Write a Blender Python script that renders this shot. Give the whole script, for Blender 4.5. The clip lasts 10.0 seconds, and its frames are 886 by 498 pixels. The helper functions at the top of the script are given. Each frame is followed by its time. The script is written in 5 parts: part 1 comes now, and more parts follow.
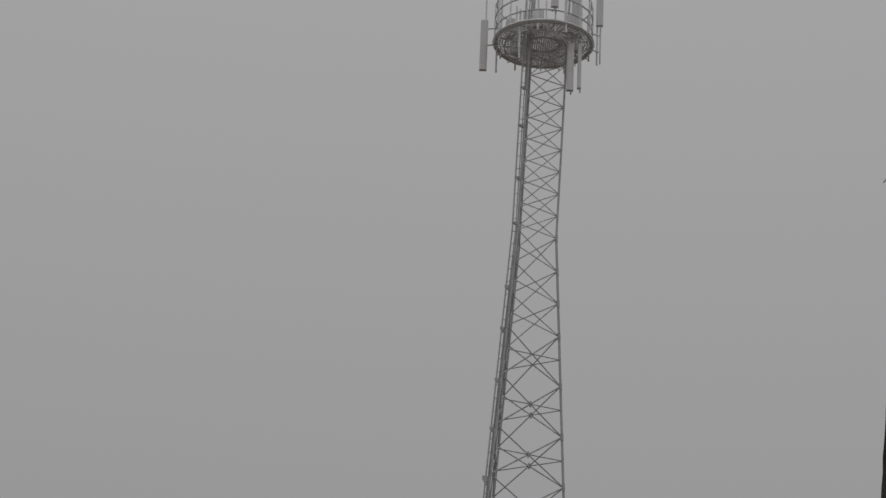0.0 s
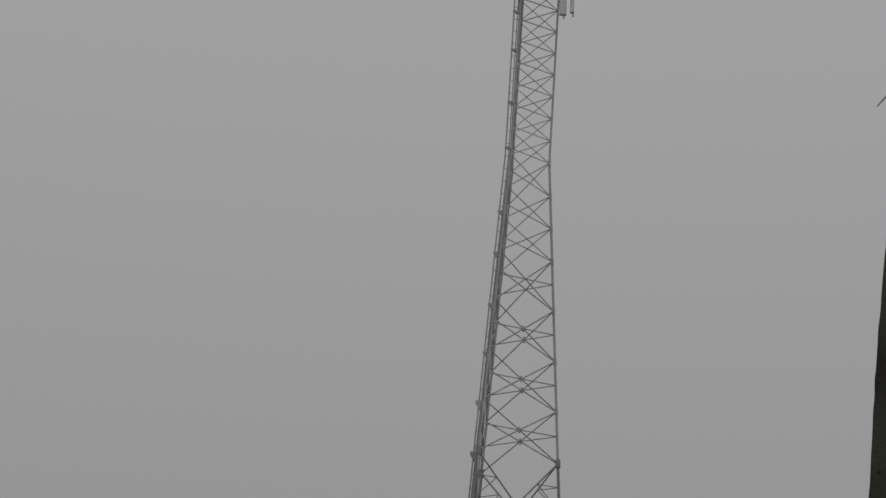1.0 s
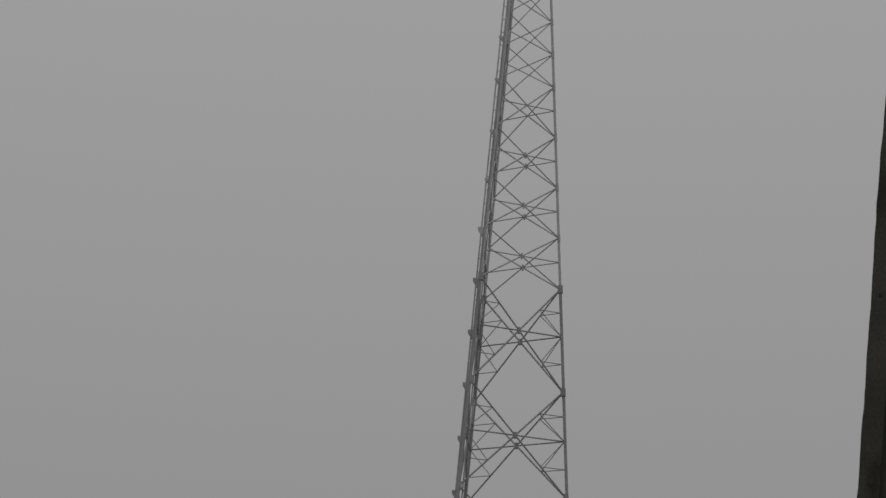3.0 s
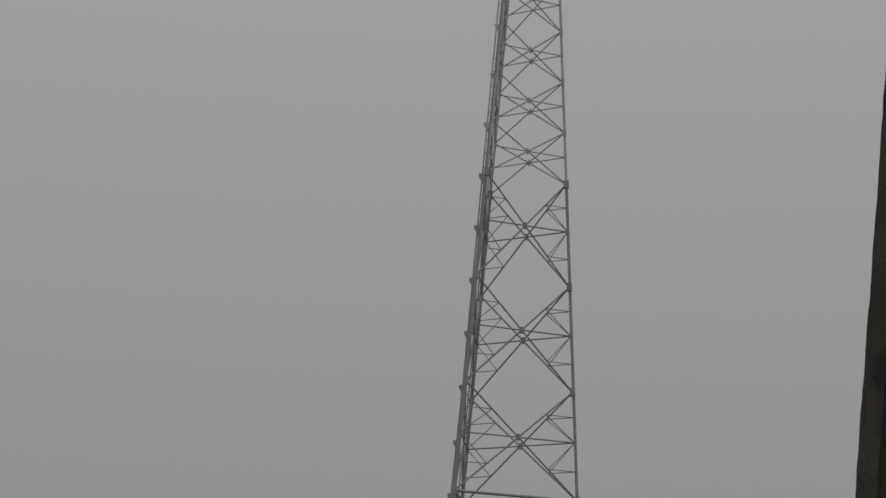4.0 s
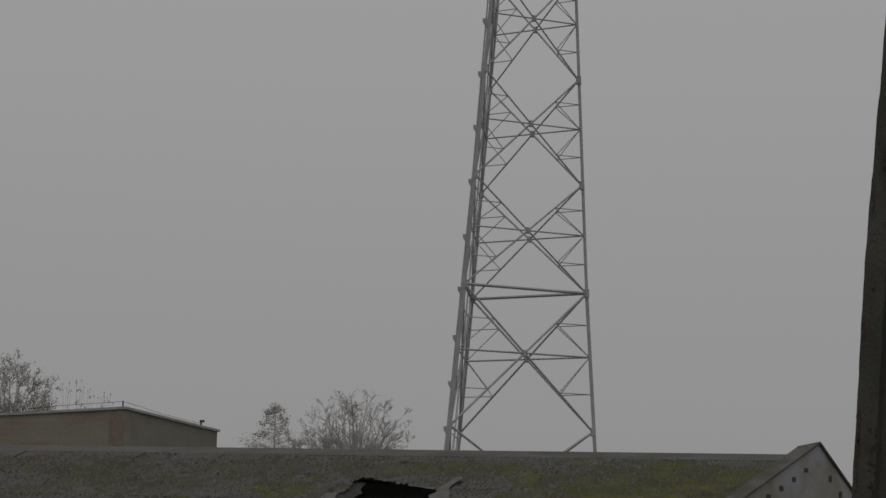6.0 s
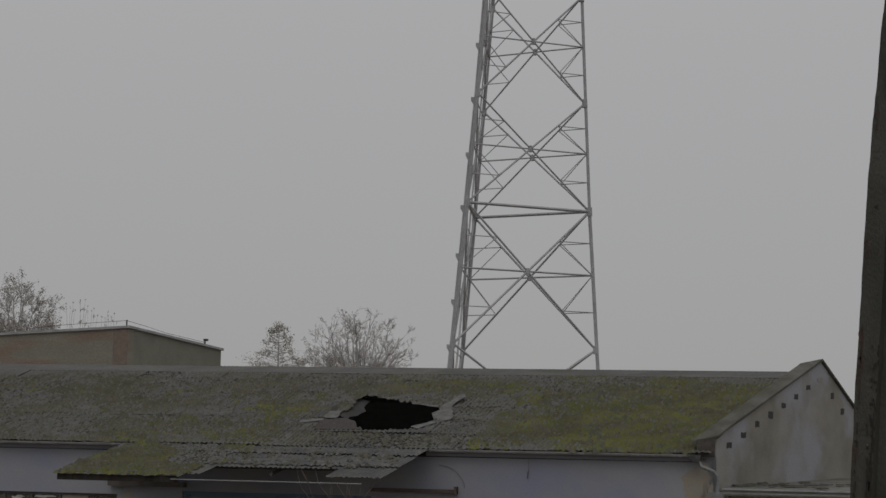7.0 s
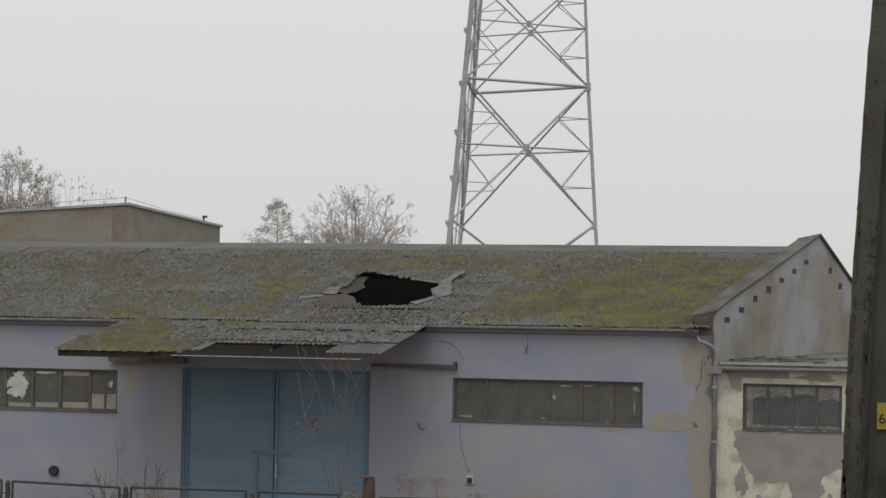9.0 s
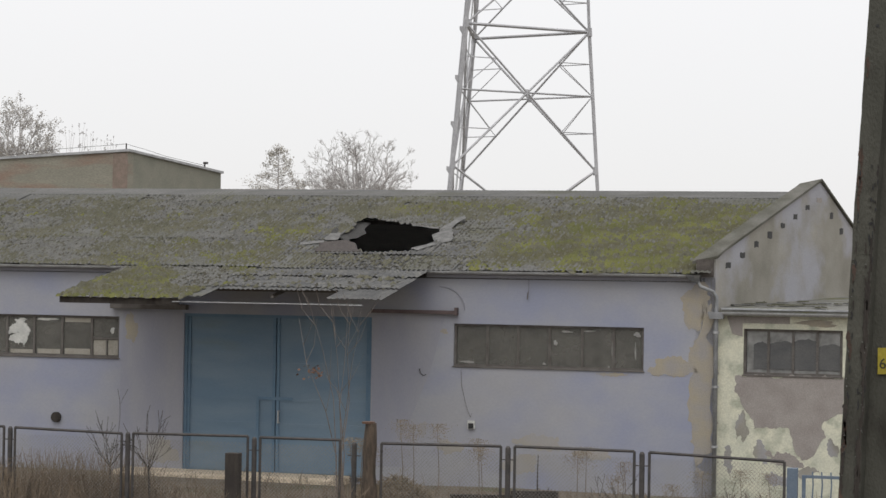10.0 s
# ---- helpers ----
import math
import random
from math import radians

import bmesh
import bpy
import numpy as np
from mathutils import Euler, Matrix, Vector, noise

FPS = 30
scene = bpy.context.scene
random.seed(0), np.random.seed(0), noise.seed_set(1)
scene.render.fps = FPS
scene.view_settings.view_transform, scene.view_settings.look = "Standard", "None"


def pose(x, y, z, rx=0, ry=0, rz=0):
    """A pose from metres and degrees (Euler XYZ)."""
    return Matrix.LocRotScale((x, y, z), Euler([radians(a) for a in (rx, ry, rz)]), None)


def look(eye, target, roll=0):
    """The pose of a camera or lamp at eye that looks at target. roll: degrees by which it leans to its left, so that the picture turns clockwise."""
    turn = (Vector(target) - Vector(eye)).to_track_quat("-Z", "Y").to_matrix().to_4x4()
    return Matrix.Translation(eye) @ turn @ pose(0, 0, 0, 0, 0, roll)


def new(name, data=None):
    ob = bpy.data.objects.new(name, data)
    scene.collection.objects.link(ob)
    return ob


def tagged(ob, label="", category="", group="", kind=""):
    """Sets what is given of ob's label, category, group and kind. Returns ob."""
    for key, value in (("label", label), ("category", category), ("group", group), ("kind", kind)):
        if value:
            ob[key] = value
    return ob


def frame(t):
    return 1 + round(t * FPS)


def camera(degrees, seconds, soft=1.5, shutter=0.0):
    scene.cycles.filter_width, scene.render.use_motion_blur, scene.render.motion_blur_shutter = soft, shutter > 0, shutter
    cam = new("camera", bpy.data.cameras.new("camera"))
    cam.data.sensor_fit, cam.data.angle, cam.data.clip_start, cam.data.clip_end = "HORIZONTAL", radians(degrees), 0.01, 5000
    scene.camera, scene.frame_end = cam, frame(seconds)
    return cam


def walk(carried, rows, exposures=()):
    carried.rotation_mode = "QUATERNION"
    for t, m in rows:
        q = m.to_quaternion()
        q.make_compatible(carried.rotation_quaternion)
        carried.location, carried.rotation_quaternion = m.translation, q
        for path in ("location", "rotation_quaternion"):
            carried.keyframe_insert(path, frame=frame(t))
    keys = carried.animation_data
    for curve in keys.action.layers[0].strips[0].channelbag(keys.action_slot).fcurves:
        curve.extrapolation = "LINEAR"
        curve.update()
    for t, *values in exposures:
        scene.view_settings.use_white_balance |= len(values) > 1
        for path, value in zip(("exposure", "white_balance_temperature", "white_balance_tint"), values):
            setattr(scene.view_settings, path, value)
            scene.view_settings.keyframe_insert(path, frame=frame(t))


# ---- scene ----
cam = camera(23.32, 10.0, soft=1.5)
EYE = (0.0, 0.0, 4.0)
PATH = [
    (0.0, 112.516, -2.505, -0.714), (0.5, 111.549, -2.499, -0.839), (1.0, 110.522, -2.345, -0.849),
    (1.5, 109.536, -2.243, -0.863), (2.0, 108.319, -2.194, -0.822), (2.5, 107.202, -2.092, -0.761),
    (4.0, 103.111, -1.690, -0.427), (4.5, 101.865, -1.656, -0.350), (5.0, 100.447, -1.563, -0.266),
    (5.5, 99.118, -1.412, -0.182), (6.0, 97.615, -1.329, -0.110), (7.5, 94.549, -1.157, -0.002),
    (8.0, 93.624, -1.127, -0.004), (8.5, 92.858, -1.071, -0.019), (9.0, 92.131, -1.014, -0.042),
    (9.5, 91.485, -0.990, -0.048), (10.0, 90.688, -0.917, -0.011),
]
walk(cam, [(t, pose(*EYE, rx, ry, rz)) for t, rx, ry, rz in PATH],
     exposures=[(0, -1.50), (1, -1.51), (2.5, -1.51), (4.0, -1.46), (5.0, -1.43), (6.2, -1.42), (7.5, -0.88),
                (8.0, -0.71), (8.5, -0.42), (9.0, -0.18), (9.5, 0.03), (10.0, 0.21)])


# ---- light: foggy overcast day ----
world = bpy.data.worlds.new("overcast")
scene.world = world
world.use_nodes = True
wn, wl = world.node_tree.nodes, world.node_tree.links
wn.clear()
sky = wn.new("ShaderNodeTexSky")
sky.sky_type, sky.sun_disc = "NISHITA", False
sky.sun_elevation, sky.sun_rotation = radians(50), radians(200)
bg_sky, bg_fog, add_bg, w_out = wn.new("ShaderNodeBackground"), wn.new("ShaderNodeBackground"), wn.new("ShaderNodeAddShader"), wn.new("ShaderNodeOutputWorld")
bg_sky.inputs[1].default_value = 0.006
bg_fog.inputs[0].default_value = (0.836, 0.827, 0.832, 1)
# an overcast sky is brighter overhead than at the horizon
w_co, w_sep, w_map = wn.new("ShaderNodeTexCoord"), wn.new("ShaderNodeSeparateXYZ"), wn.new("ShaderNodeMapRange")
w_map.inputs[3].default_value, w_map.inputs[4].default_value = 0.82, 1.65
wl.new(w_co.outputs["Generated"], w_sep.inputs[0])
wl.new(w_sep.outputs[2], w_map.inputs[0])
wl.new(w_map.outputs[0], bg_fog.inputs[1])
wl.new(sky.outputs[0], bg_sky.inputs[0])
wl.new(bg_sky.outputs[0], add_bg.inputs[0])
wl.new(bg_fog.outputs[0], add_bg.inputs[1])
wl.new(add_bg.outputs[0], w_out.inputs[0])
sun = new("sun", bpy.data.lights.new("sun", "SUN"))
sun.data.energy, sun.data.angle, sun.data.color = 0.5, radians(40), (1.0, 0.98, 0.95)
sun.matrix_world = look((0, 0, 60), (10, 45, 0))


# ---- materials ----
def surface(name, a, b, rough=0.8, scale=6.0, fine=60.0, bump=0.15, metal=0.0, stretch=(1, 1, 1), third=None, spread=(0.35, 0.65), third_scale=1.2, third_at=(0.55, 0.68), vary=0.0, grit=0.2):
    """Two colours mixed by coarse noise, fine grain, relief, and a third colour in larger stains."""
    m = bpy.data.materials.new(name)
    m.use_nodes = True
    nt = m.node_tree
    n, l = nt.nodes, nt.links
    bsdf = n["Principled BSDF"]
    bsdf.inputs["Roughness"].default_value = rough
    bsdf.inputs["Metallic"].default_value = metal
    bsdf.inputs["Specular IOR Level"].default_value = 0.3
    co, mp = n.new("ShaderNodeNewGeometry"), n.new("ShaderNodeMapping")
    mp.inputs["Scale"].default_value = stretch
    l.new(co.outputs["Position"], mp.inputs[0])

    def noise_tex(s, detail=5):
        t = n.new("ShaderNodeTexNoise")
        t.inputs["Scale"].default_value, t.inputs["Detail"].default_value = s, detail
        l.new(mp.outputs[0], t.inputs[0])
        return t

    def ramp(src, lo, hi):
        r = n.new("ShaderNodeMapRange")
        r.inputs[1].default_value, r.inputs[2].default_value = lo, hi
        l.new(src, r.inputs[0])
        return r.outputs[0]

    def mix(f, x, y, blend="MIX"):
        q = n.new("ShaderNodeMix")
        q.data_type, q.blend_type = "RGBA", blend
        for sock, val in ((0, f), (6, x), (7, y)):
            if isinstance(val, tuple):
                q.inputs[sock].default_value = (*val, 1)
            elif isinstance(val, (int, float)):
                q.inputs[sock].default_value = val
            else:
                l.new(val, q.inputs[sock])
        return q.outputs[2]

    coarse, grain = noise_tex(scale), noise_tex(fine, 3)
    col = mix(ramp(coarse.outputs[0], *spread), a, b)
    if third:
        big = noise_tex(third_scale, 8)
        col = mix(ramp(big.outputs[0], *third_at), col, third)
    g = ramp(grain.outputs[0], 0.25, 0.75)
    dark = n.new("ShaderNodeMapRange")
    dark.inputs[3].default_value, dark.inputs[4].default_value = 1 - grit, 1 + grit
    l.new(g, dark.inputs[0])
    comb = n.new("ShaderNodeCombineColor")
    for k in range(3):
        l.new(dark.outputs[0], comb.inputs[k])
    col = mix(1.0, col, comb.outputs[0], "MULTIPLY")
    if vary:
        info = n.new("ShaderNodeObjectInfo")
        v = n.new("ShaderNodeMapRange")
        v.inputs[3].default_value, v.inputs[4].default_value = 1 - vary, 1 + vary
        l.new(info.outputs["Random"], v.inputs[0])
        c2 = n.new("ShaderNodeCombineColor")
        for k in range(3):
            l.new(v.outputs[0], c2.inputs[k])
        col = mix(1.0, col, c2.outputs[0], "MULTIPLY")
    l.new(col, bsdf.inputs["Base Color"])
    bp = n.new("ShaderNodeBump")
    bp.inputs["Strength"].default_value, bp.inputs["Distance"].default_value = bump, 0.02
    l.new(grain.outputs[0], bp.inputs["Height"])
    l.new(bp.outputs[0], bsdf.inputs["Normal"])
    return m


def glass(name, tint=(0.75, 0.78, 0.78), rough=0.12, dirt=(0.15, 0.145, 0.13)):
    """Dirty window glass: it mirrors the sky and lets the dark room show."""
    m = bpy.data.materials.new(name)
    m.use_nodes = True
    n, l = m.node_tree.nodes, m.node_tree.links
    n.clear()
    out, tr, gl, di = n.new("ShaderNodeOutputMaterial"), n.new("ShaderNodeBsdfTransparent"), n.new("ShaderNodeBsdfGlossy"), n.new("ShaderNodeBsdfDiffuse")
    tr.inputs[0].default_value = (*tint, 1)
    gl.inputs["Roughness"].default_value = rough
    gl.inputs[0].default_value = (0.8, 0.8, 0.8, 1)
    di.inputs[0].default_value = (*dirt, 1)
    lw = n.new("ShaderNodeFresnel")
    m1, m2 = n.new("ShaderNodeMixShader"), n.new("ShaderNodeMixShader")
    co, nz, mr = n.new("ShaderNodeTexCoord"), n.new("ShaderNodeTexNoise"), n.new("ShaderNodeMapRange")
    nz.inputs["Scale"].default_value, nz.inputs["Detail"].default_value = 5, 6
    l.new(co.outputs["Object"], nz.inputs[0])
    l.new(nz.outputs[0], mr.inputs[0])
    mr.inputs[1].default_value, mr.inputs[2].default_value = 0.3, 0.7
    mr.inputs[3].default_value, mr.inputs[4].default_value = 0.35, 0.75
    l.new(mr.outputs[0], m1.inputs[0])
    l.new(tr.outputs[0], m1.inputs[1])
    l.new(di.outputs[0], m1.inputs[2])
    l.new(lw.outputs[0], m2.inputs[0])
    l.new(m1.outputs[0], m2.inputs[1])
    l.new(gl.outputs[0], m2.inputs[2])
    l.new(m2.outputs[0], out.inputs[0])
    return m


LAVENDER = surface("lavender_paint", (0.260, 0.277, 0.356), (0.320, 0.324, 0.350), 0.85, 1.1, 30, 0.04, stretch=(0.7, 0.7, 1), third=(0.315, 0.31, 0.31), third_scale=0.6, third_at=(0.48, 0.72), grit=0.04)
OCHRE = surface("bare_ochre_plaster", (0.33, 0.295, 0.23), (0.29, 0.275, 0.26), 0.9, 3, 50, 0.3, grit=0.08)
CREAM = surface("peeling_cream_limewash", (0.60, 0.59, 0.47), (0.50, 0.505, 0.415), 0.9, 3, 30, 0.3, third=(0.38, 0.39, 0.31), third_scale=2.6, third_at=(0.52, 0.64), grit=0.14)
CEMENT = surface("cement_render", (0.26, 0.235, 0.22), (0.31, 0.285, 0.265), 0.95, 2.5, 60, 0.3)
GABLE = surface("weathered_gable_render", (0.31, 0.295, 0.26), (0.20, 0.19, 0.16), 0.92, 1.5, 50, 0.3, stretch=(1, 0.3, 0.7), third=(0.32, 0.32, 0.345), third_scale=1.1, third_at=(0.50, 0.64), spread=(0.3, 0.7), grit=0.1)
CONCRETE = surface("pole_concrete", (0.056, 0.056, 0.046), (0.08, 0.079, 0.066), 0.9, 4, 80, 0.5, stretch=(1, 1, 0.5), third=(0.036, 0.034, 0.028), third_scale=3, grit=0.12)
BRICK = surface("red_brick", (0.235, 0.18, 0.15), (0.185, 0.15, 0.122), 0.9, 8, 60, 0.3)
SHEDWALL = surface("stained_shed_render", (0.265, 0.252, 0.205), (0.225, 0.215, 0.175), 0.92, 1.2, 30, 0.3, third=(0.235, 0.172, 0.135), third_scale=1.3, third_at=(0.5, 0.66), stretch=(0.45, 0.45, 1.8))
SHEDSIDE = surface("grey_shed_render", (0.225, 0.22, 0.18), (0.19, 0.19, 0.155), 0.92, 1.2, 30, 0.3)
DOORBLUE = surface("faded_blue_paint", (0.145, 0.214, 0.284), (0.182, 0.246, 0.305), 0.8, 1.4, 40, 0.1, stretch=(0.5, 1, 2), third=(0.166, 0.220, 0.252), third_scale=1.0, grit=0.06)
DARKBLUE = surface("blue_door_edge", (0.117, 0.189, 0.267), (0.143, 0.215, 0.286), 0.8, grit=0.06)
GATEBLUE = surface("blue_gate_paint", (0.105, 0.14, 0.19), (0.135, 0.17, 0.215), 0.7, 6)
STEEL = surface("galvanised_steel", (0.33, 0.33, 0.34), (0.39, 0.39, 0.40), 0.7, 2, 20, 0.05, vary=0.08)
# Two paler copies of the steel paint in the fog over the upper mast.
STEELMID = surface("half_hazed_steel", (0.50, 0.50, 0.51), (0.56, 0.56, 0.57), 0.6, 2, 20, 0.05, metal=0.15, vary=0.06)
STEELHAZED = surface("hazed_steel", (0.72, 0.72, 0.73), (0.80, 0.80, 0.81), 0.5, 2, 20, 0.05, metal=0.55, vary=0.05)
ANTENNA = surface("pale_antenna_plastic", (0.76, 0.76, 0.77), (0.82, 0.82, 0.83), 0.45, 2, 20, 0.05, grit=0.03)
ZINC = surface("weathered_zinc", (0.31, 0.315, 0.32), (0.40, 0.405, 0.41), 0.5, 4, 40, 0.1, metal=0.3)
ZINCOLD = surface("dull_old_zinc", (0.19, 0.195, 0.20), (0.26, 0.265, 0.27), 0.6, 4, 40, 0.1, metal=0.2)
RUST = surface("rusty_steel", (0.09, 0.055, 0.04), (0.14, 0.08, 0.055), 0.85, 8, 60, 0.3)
RUSTDARK = surface("dull_rusty_channel", (0.10, 0.075, 0.075), (0.13, 0.10, 0.095), 0.85, 8, 60, 0.2)
WOODBROWN = surface("brown_crumbling_brick", (0.075, 0.066, 0.06), (0.11, 0.098, 0.088), 0.95, 9, 50, 0.4)
DARKMETAL = surface("dark_fence_steel", (0.05, 0.047, 0.046), (0.075, 0.068, 0.064), 0.75, 8, 60, 0.2)
WIRE = surface("fence_wire", (0.20, 0.195, 0.18), (0.26, 0.25, 0.23), 0.6, 8)
FRAME = surface("old_window_frame", (0.095, 0.085, 0.077), (0.135, 0.125, 0.115), 0.85, 6, 60, 0.2)
WOOD = surface("weathered_post_wood", (0.058, 0.046, 0.036), (0.105, 0.080, 0.060), 0.9, 6, 50, 0.5, stretch=(3, 3, 0.6), third=(0.045, 0.038, 0.032), third_scale=4)
DARKWOOD = surface("dark_wet_wood", (0.035, 0.03, 0.027), (0.055, 0.047, 0.04), 0.85, 4, 50, 0.4, stretch=(3, 3, 0.5))
# Bark paled to put haze over the far trees; the roadside tree shares it.
BARK = surface("haze_paled_bark", (0.39, 0.375, 0.365), (0.45, 0.43, 0.415), 0.9, 3, 30, 0.2)
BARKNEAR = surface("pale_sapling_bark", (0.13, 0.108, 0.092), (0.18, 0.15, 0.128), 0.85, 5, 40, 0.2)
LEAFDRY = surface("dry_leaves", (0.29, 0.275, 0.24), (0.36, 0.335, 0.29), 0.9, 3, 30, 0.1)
ROOF = surface("fibre_cement_sheet", (0.100, 0.100, 0.096), (0.135, 0.133, 0.126), 0.95, 2.2, 30, 0.5, third=(0.094, 0.093, 0.071), third_scale=0.9, third_at=(0.42, 0.6), vary=0.07)
ROOFBARE = surface("bare_fibre_cement_sheet", (0.070, 0.070, 0.070), (0.104, 0.103, 0.099), 0.95, 2.6, 30, 0.4, vary=0.14, third=(0.125, 0.122, 0.112), third_scale=3.4, third_at=(0.55, 0.64), grit=0.28)
MOSSG = surface("green_moss", (0.090, 0.093, 0.034), (0.138, 0.140, 0.044), 1.0, 1.1, 60, 0.6, third=(0.084, 0.079, 0.046), third_scale=1.5, third_at=(0.45, 0.6))
MOSSO = surface("olive_moss", (0.084, 0.082, 0.057), (0.112, 0.107, 0.075), 1.0, 1.6, 60, 0.6)
LICHEN = surface("grey_lichen", (0.13, 0.13, 0.122), (0.175, 0.174, 0.165), 1.0, 9, 60, 0.5)
# Moss in a shadow colour, to paint shade into the roof's hollows.
MOSSSHADE = surface("shadow_moss", (0.056, 0.053, 0.040), (0.075, 0.070, 0.053), 1.0, 3, 60, 0.6)
CRUST = surface("mid_grey_lichen_crust", (0.104, 0.103, 0.096), (0.142, 0.139, 0.128), 1.0, 5, 60, 0.5)
GROUND = surface("dead_grass_soil", (0.13, 0.11, 0.085), (0.18, 0.15, 0.115), 1.0, 1.2, 25, 0.6, third=(0.11, 0.11, 0.065), third_scale=0.5)
WEED = surface("dead_weed", (0.12, 0.095, 0.07), (0.19, 0.15, 0.11), 0.95, 2, 30, 0.1)
WEEDSEED = surface("dry_seed_head", (0.165, 0.135, 0.095), (0.22, 0.18, 0.13), 0.95, 9, 60, 0.3)
SAND = surface("pale_sandstone_sill", (0.66, 0.56, 0.43), (0.50, 0.42, 0.31), 0.9, 7, 50, 0.5)
INSIDE = surface("dim_whitewash", (0.72, 0.71, 0.69), (0.62, 0.61, 0.59), 0.95, 2)
WHITE = surface("flaking_white_film", (0.55, 0.55, 0.52), (0.42, 0.42, 0.40), 0.8, 6, 40, 0.1)
YELLOW = surface("yellow_enamel_plate", (0.33, 0.27, 0.03), (0.27, 0.22, 0.03), 0.6, 6)
BLACK = surface("black_paint", (0.02, 0.02, 0.02), (0.03, 0.03, 0.03), 0.6)
GLASS = glass("dirty_glass")
GLASSMILKY = glass("milky_glass", (0.5, 0.52, 0.5), 0.3, (0.36, 0.36, 0.35))


# ---- mesh tools ----
class Shape:
    """A mesh gathered from simple solids."""

    def __init__(self):
        self.v, self.f = [], []

    def add(self, verts, faces):
        k = len(self.v)
        self.v += [tuple(p) for p in verts]
        self.f += [tuple(i + k for i in q) for q in faces]
        return self

    def box(self, x0, x1, y0, y1, z0, z1):
        p = [(x, y, z) for z in (z0, z1) for y in (y0, y1) for x in (x0, x1)]
        return self.add(p, [(0, 2, 3, 1), (4, 5, 7, 6), (0, 1, 5, 4), (2, 6, 7, 3), (0, 4, 6, 2), (1, 3, 7, 5)])

    def prism(self, outline, axis, lo, hi):
        """Outline in the two other axes, pushed from lo to hi along axis."""
        k = len(outline)

        def put(p, s):
            q = list(p)
            q.insert(axis, s)
            return q
        pts = [put(p, lo) for p in outline] + [put(p, hi) for p in outline]
        faces = [tuple(range(k))[::-1], tuple(range(k, 2 * k))] + [(i, (i + 1) % k, (i + 1) % k + k, i + k) for i in range(k)]
        return self.add(pts, faces)

    def tube(self, pts, radii, sides=6, caps=True):
        pts = [Vector(p) for p in pts]
        if not hasattr(radii, "__len__"):
            radii = [radii] * len(pts)
        rings = []
        for i, p in enumerate(pts):
            d = (pts[min(i + 1, len(pts) - 1)] - pts[max(i - 1, 0)]).normalized()
            a = d.cross(Vector((0, 0, 1)) if abs(d.z) < 0.9 else Vector((1, 0, 0))).normalized()
            b = d.cross(a)
            rings.append([p + radii[i] * (math.cos(2 * math.pi * k / sides) * a + math.sin(2 * math.pi * k / sides) * b) for k in range(sides)])
        faces = []
        for i in range(len(pts) - 1):
            for k in range(sides):
                j = (k + 1) % sides
                faces.append((i * sides + k, i * sides + j, (i + 1) * sides + j, (i + 1) * sides + k))
        if caps:
            faces.append(tuple(range(sides))[::-1])
            faces.append(tuple(range((len(pts) - 1) * sides, len(pts) * sides)))
        return self.add([p for r in rings for p in r], faces)

    def mesh(self, name, material, smooth=False):
        me = bpy.data.meshes.new(name)
        me.from_pydata(self.v, [], self.f)
        me.materials.append(material)
        bm = bmesh.new()
        bm.from_mesh(me)
        bmesh.ops.recalc_face_normals(bm, faces=bm.faces)
        bm.to_mesh(me)
        bm.free()
        if smooth:
            me.polygons.foreach_set("use_smooth", [True] * len(me.polygons))
        return me


def part(name, shape, material, parent, label="", smooth=False, kind=""):
    ob = new(name, shape.mesh(name, material, smooth) if isinstance(shape, Shape) else shape)
    ob.parent = parent
    return tagged(ob, label, kind=kind)


def thing(name, label, category, m=None, group="", kind="", shape=None, material=None, smooth=False):
    ob = new(name, shape.mesh(name, material, smooth) if shape else None)
    if m:
        ob.matrix_basis = m
    return tagged(ob, label, category, group, kind)


def rnd(a, b):
    return random.uniform(a, b)


def ragged(cx, cz, rx, rz, seed, n=26, rough=0.35):
    """An irregular flat outline in the wall's plane."""
    r = random.Random(seed)
    ph = [r.uniform(0, 6.28) for _ in range(5)]
    out = []
    for i in range(n):
        a = 2 * math.pi * i / n
        k = 1 + rough * (0.5 * math.sin(2 * a + ph[0]) + 0.4 * math.sin(3 * a + ph[1]) + 0.35 * math.sin(5 * a + ph[2]) + 0.25 * math.sin(9 * a + ph[3])) + r.uniform(-0.06, 0.06)
        out.append((cx + rx * k * math.cos(a), cz + rz * k * math.sin(a)))
    return out


def jag(outline, seed, depth=3, amount=0.16):
    """Splits the edges of an outline and shifts the new corners, so that it reads as flaked plaster."""
    r = random.Random(seed)
    for _ in range(depth):
        out = []
        for (x0, z0), (x1, z1) in zip(outline, outline[1:] + outline[:1]):
            k = r.uniform(-amount, amount)
            out += [(x0, z0), ((x0 + x1) / 2 - (z1 - z0) * k, (z0 + z1) / 2 + (x1 - x0) * k)]
        outline = out
    return outline


SITE = pose(0, 41, 0, 0, 0, -15.8)      # u along the warehouse front, v away from the street

# ---- ground ----
ground = Shape()
NX, NY = 90, 90
gx = [math.copysign(abs(s) ** 3, s) * 1500 for s in np.linspace(-1, 1, NX)]
gy = [38 + math.copysign(abs(s) ** 3, s) * 1500 for s in np.linspace(-1, 1, NY)]
ground.add([(x, y, 0.05 * noise.noise((x * 0.3, y * 0.3, 0)) - 0.03) for y in gy for x in gx],
           [(j * NX + i, j * NX + i + 1, (j + 1) * NX + i + 1, (j + 1) * NX + i) for j in range(NY - 1) for i in range(NX - 1)])
thing("ground", "brown winter ground of soil and dead grass", "ground", kind="structure", shape=ground, material=GROUND, smooth=True)

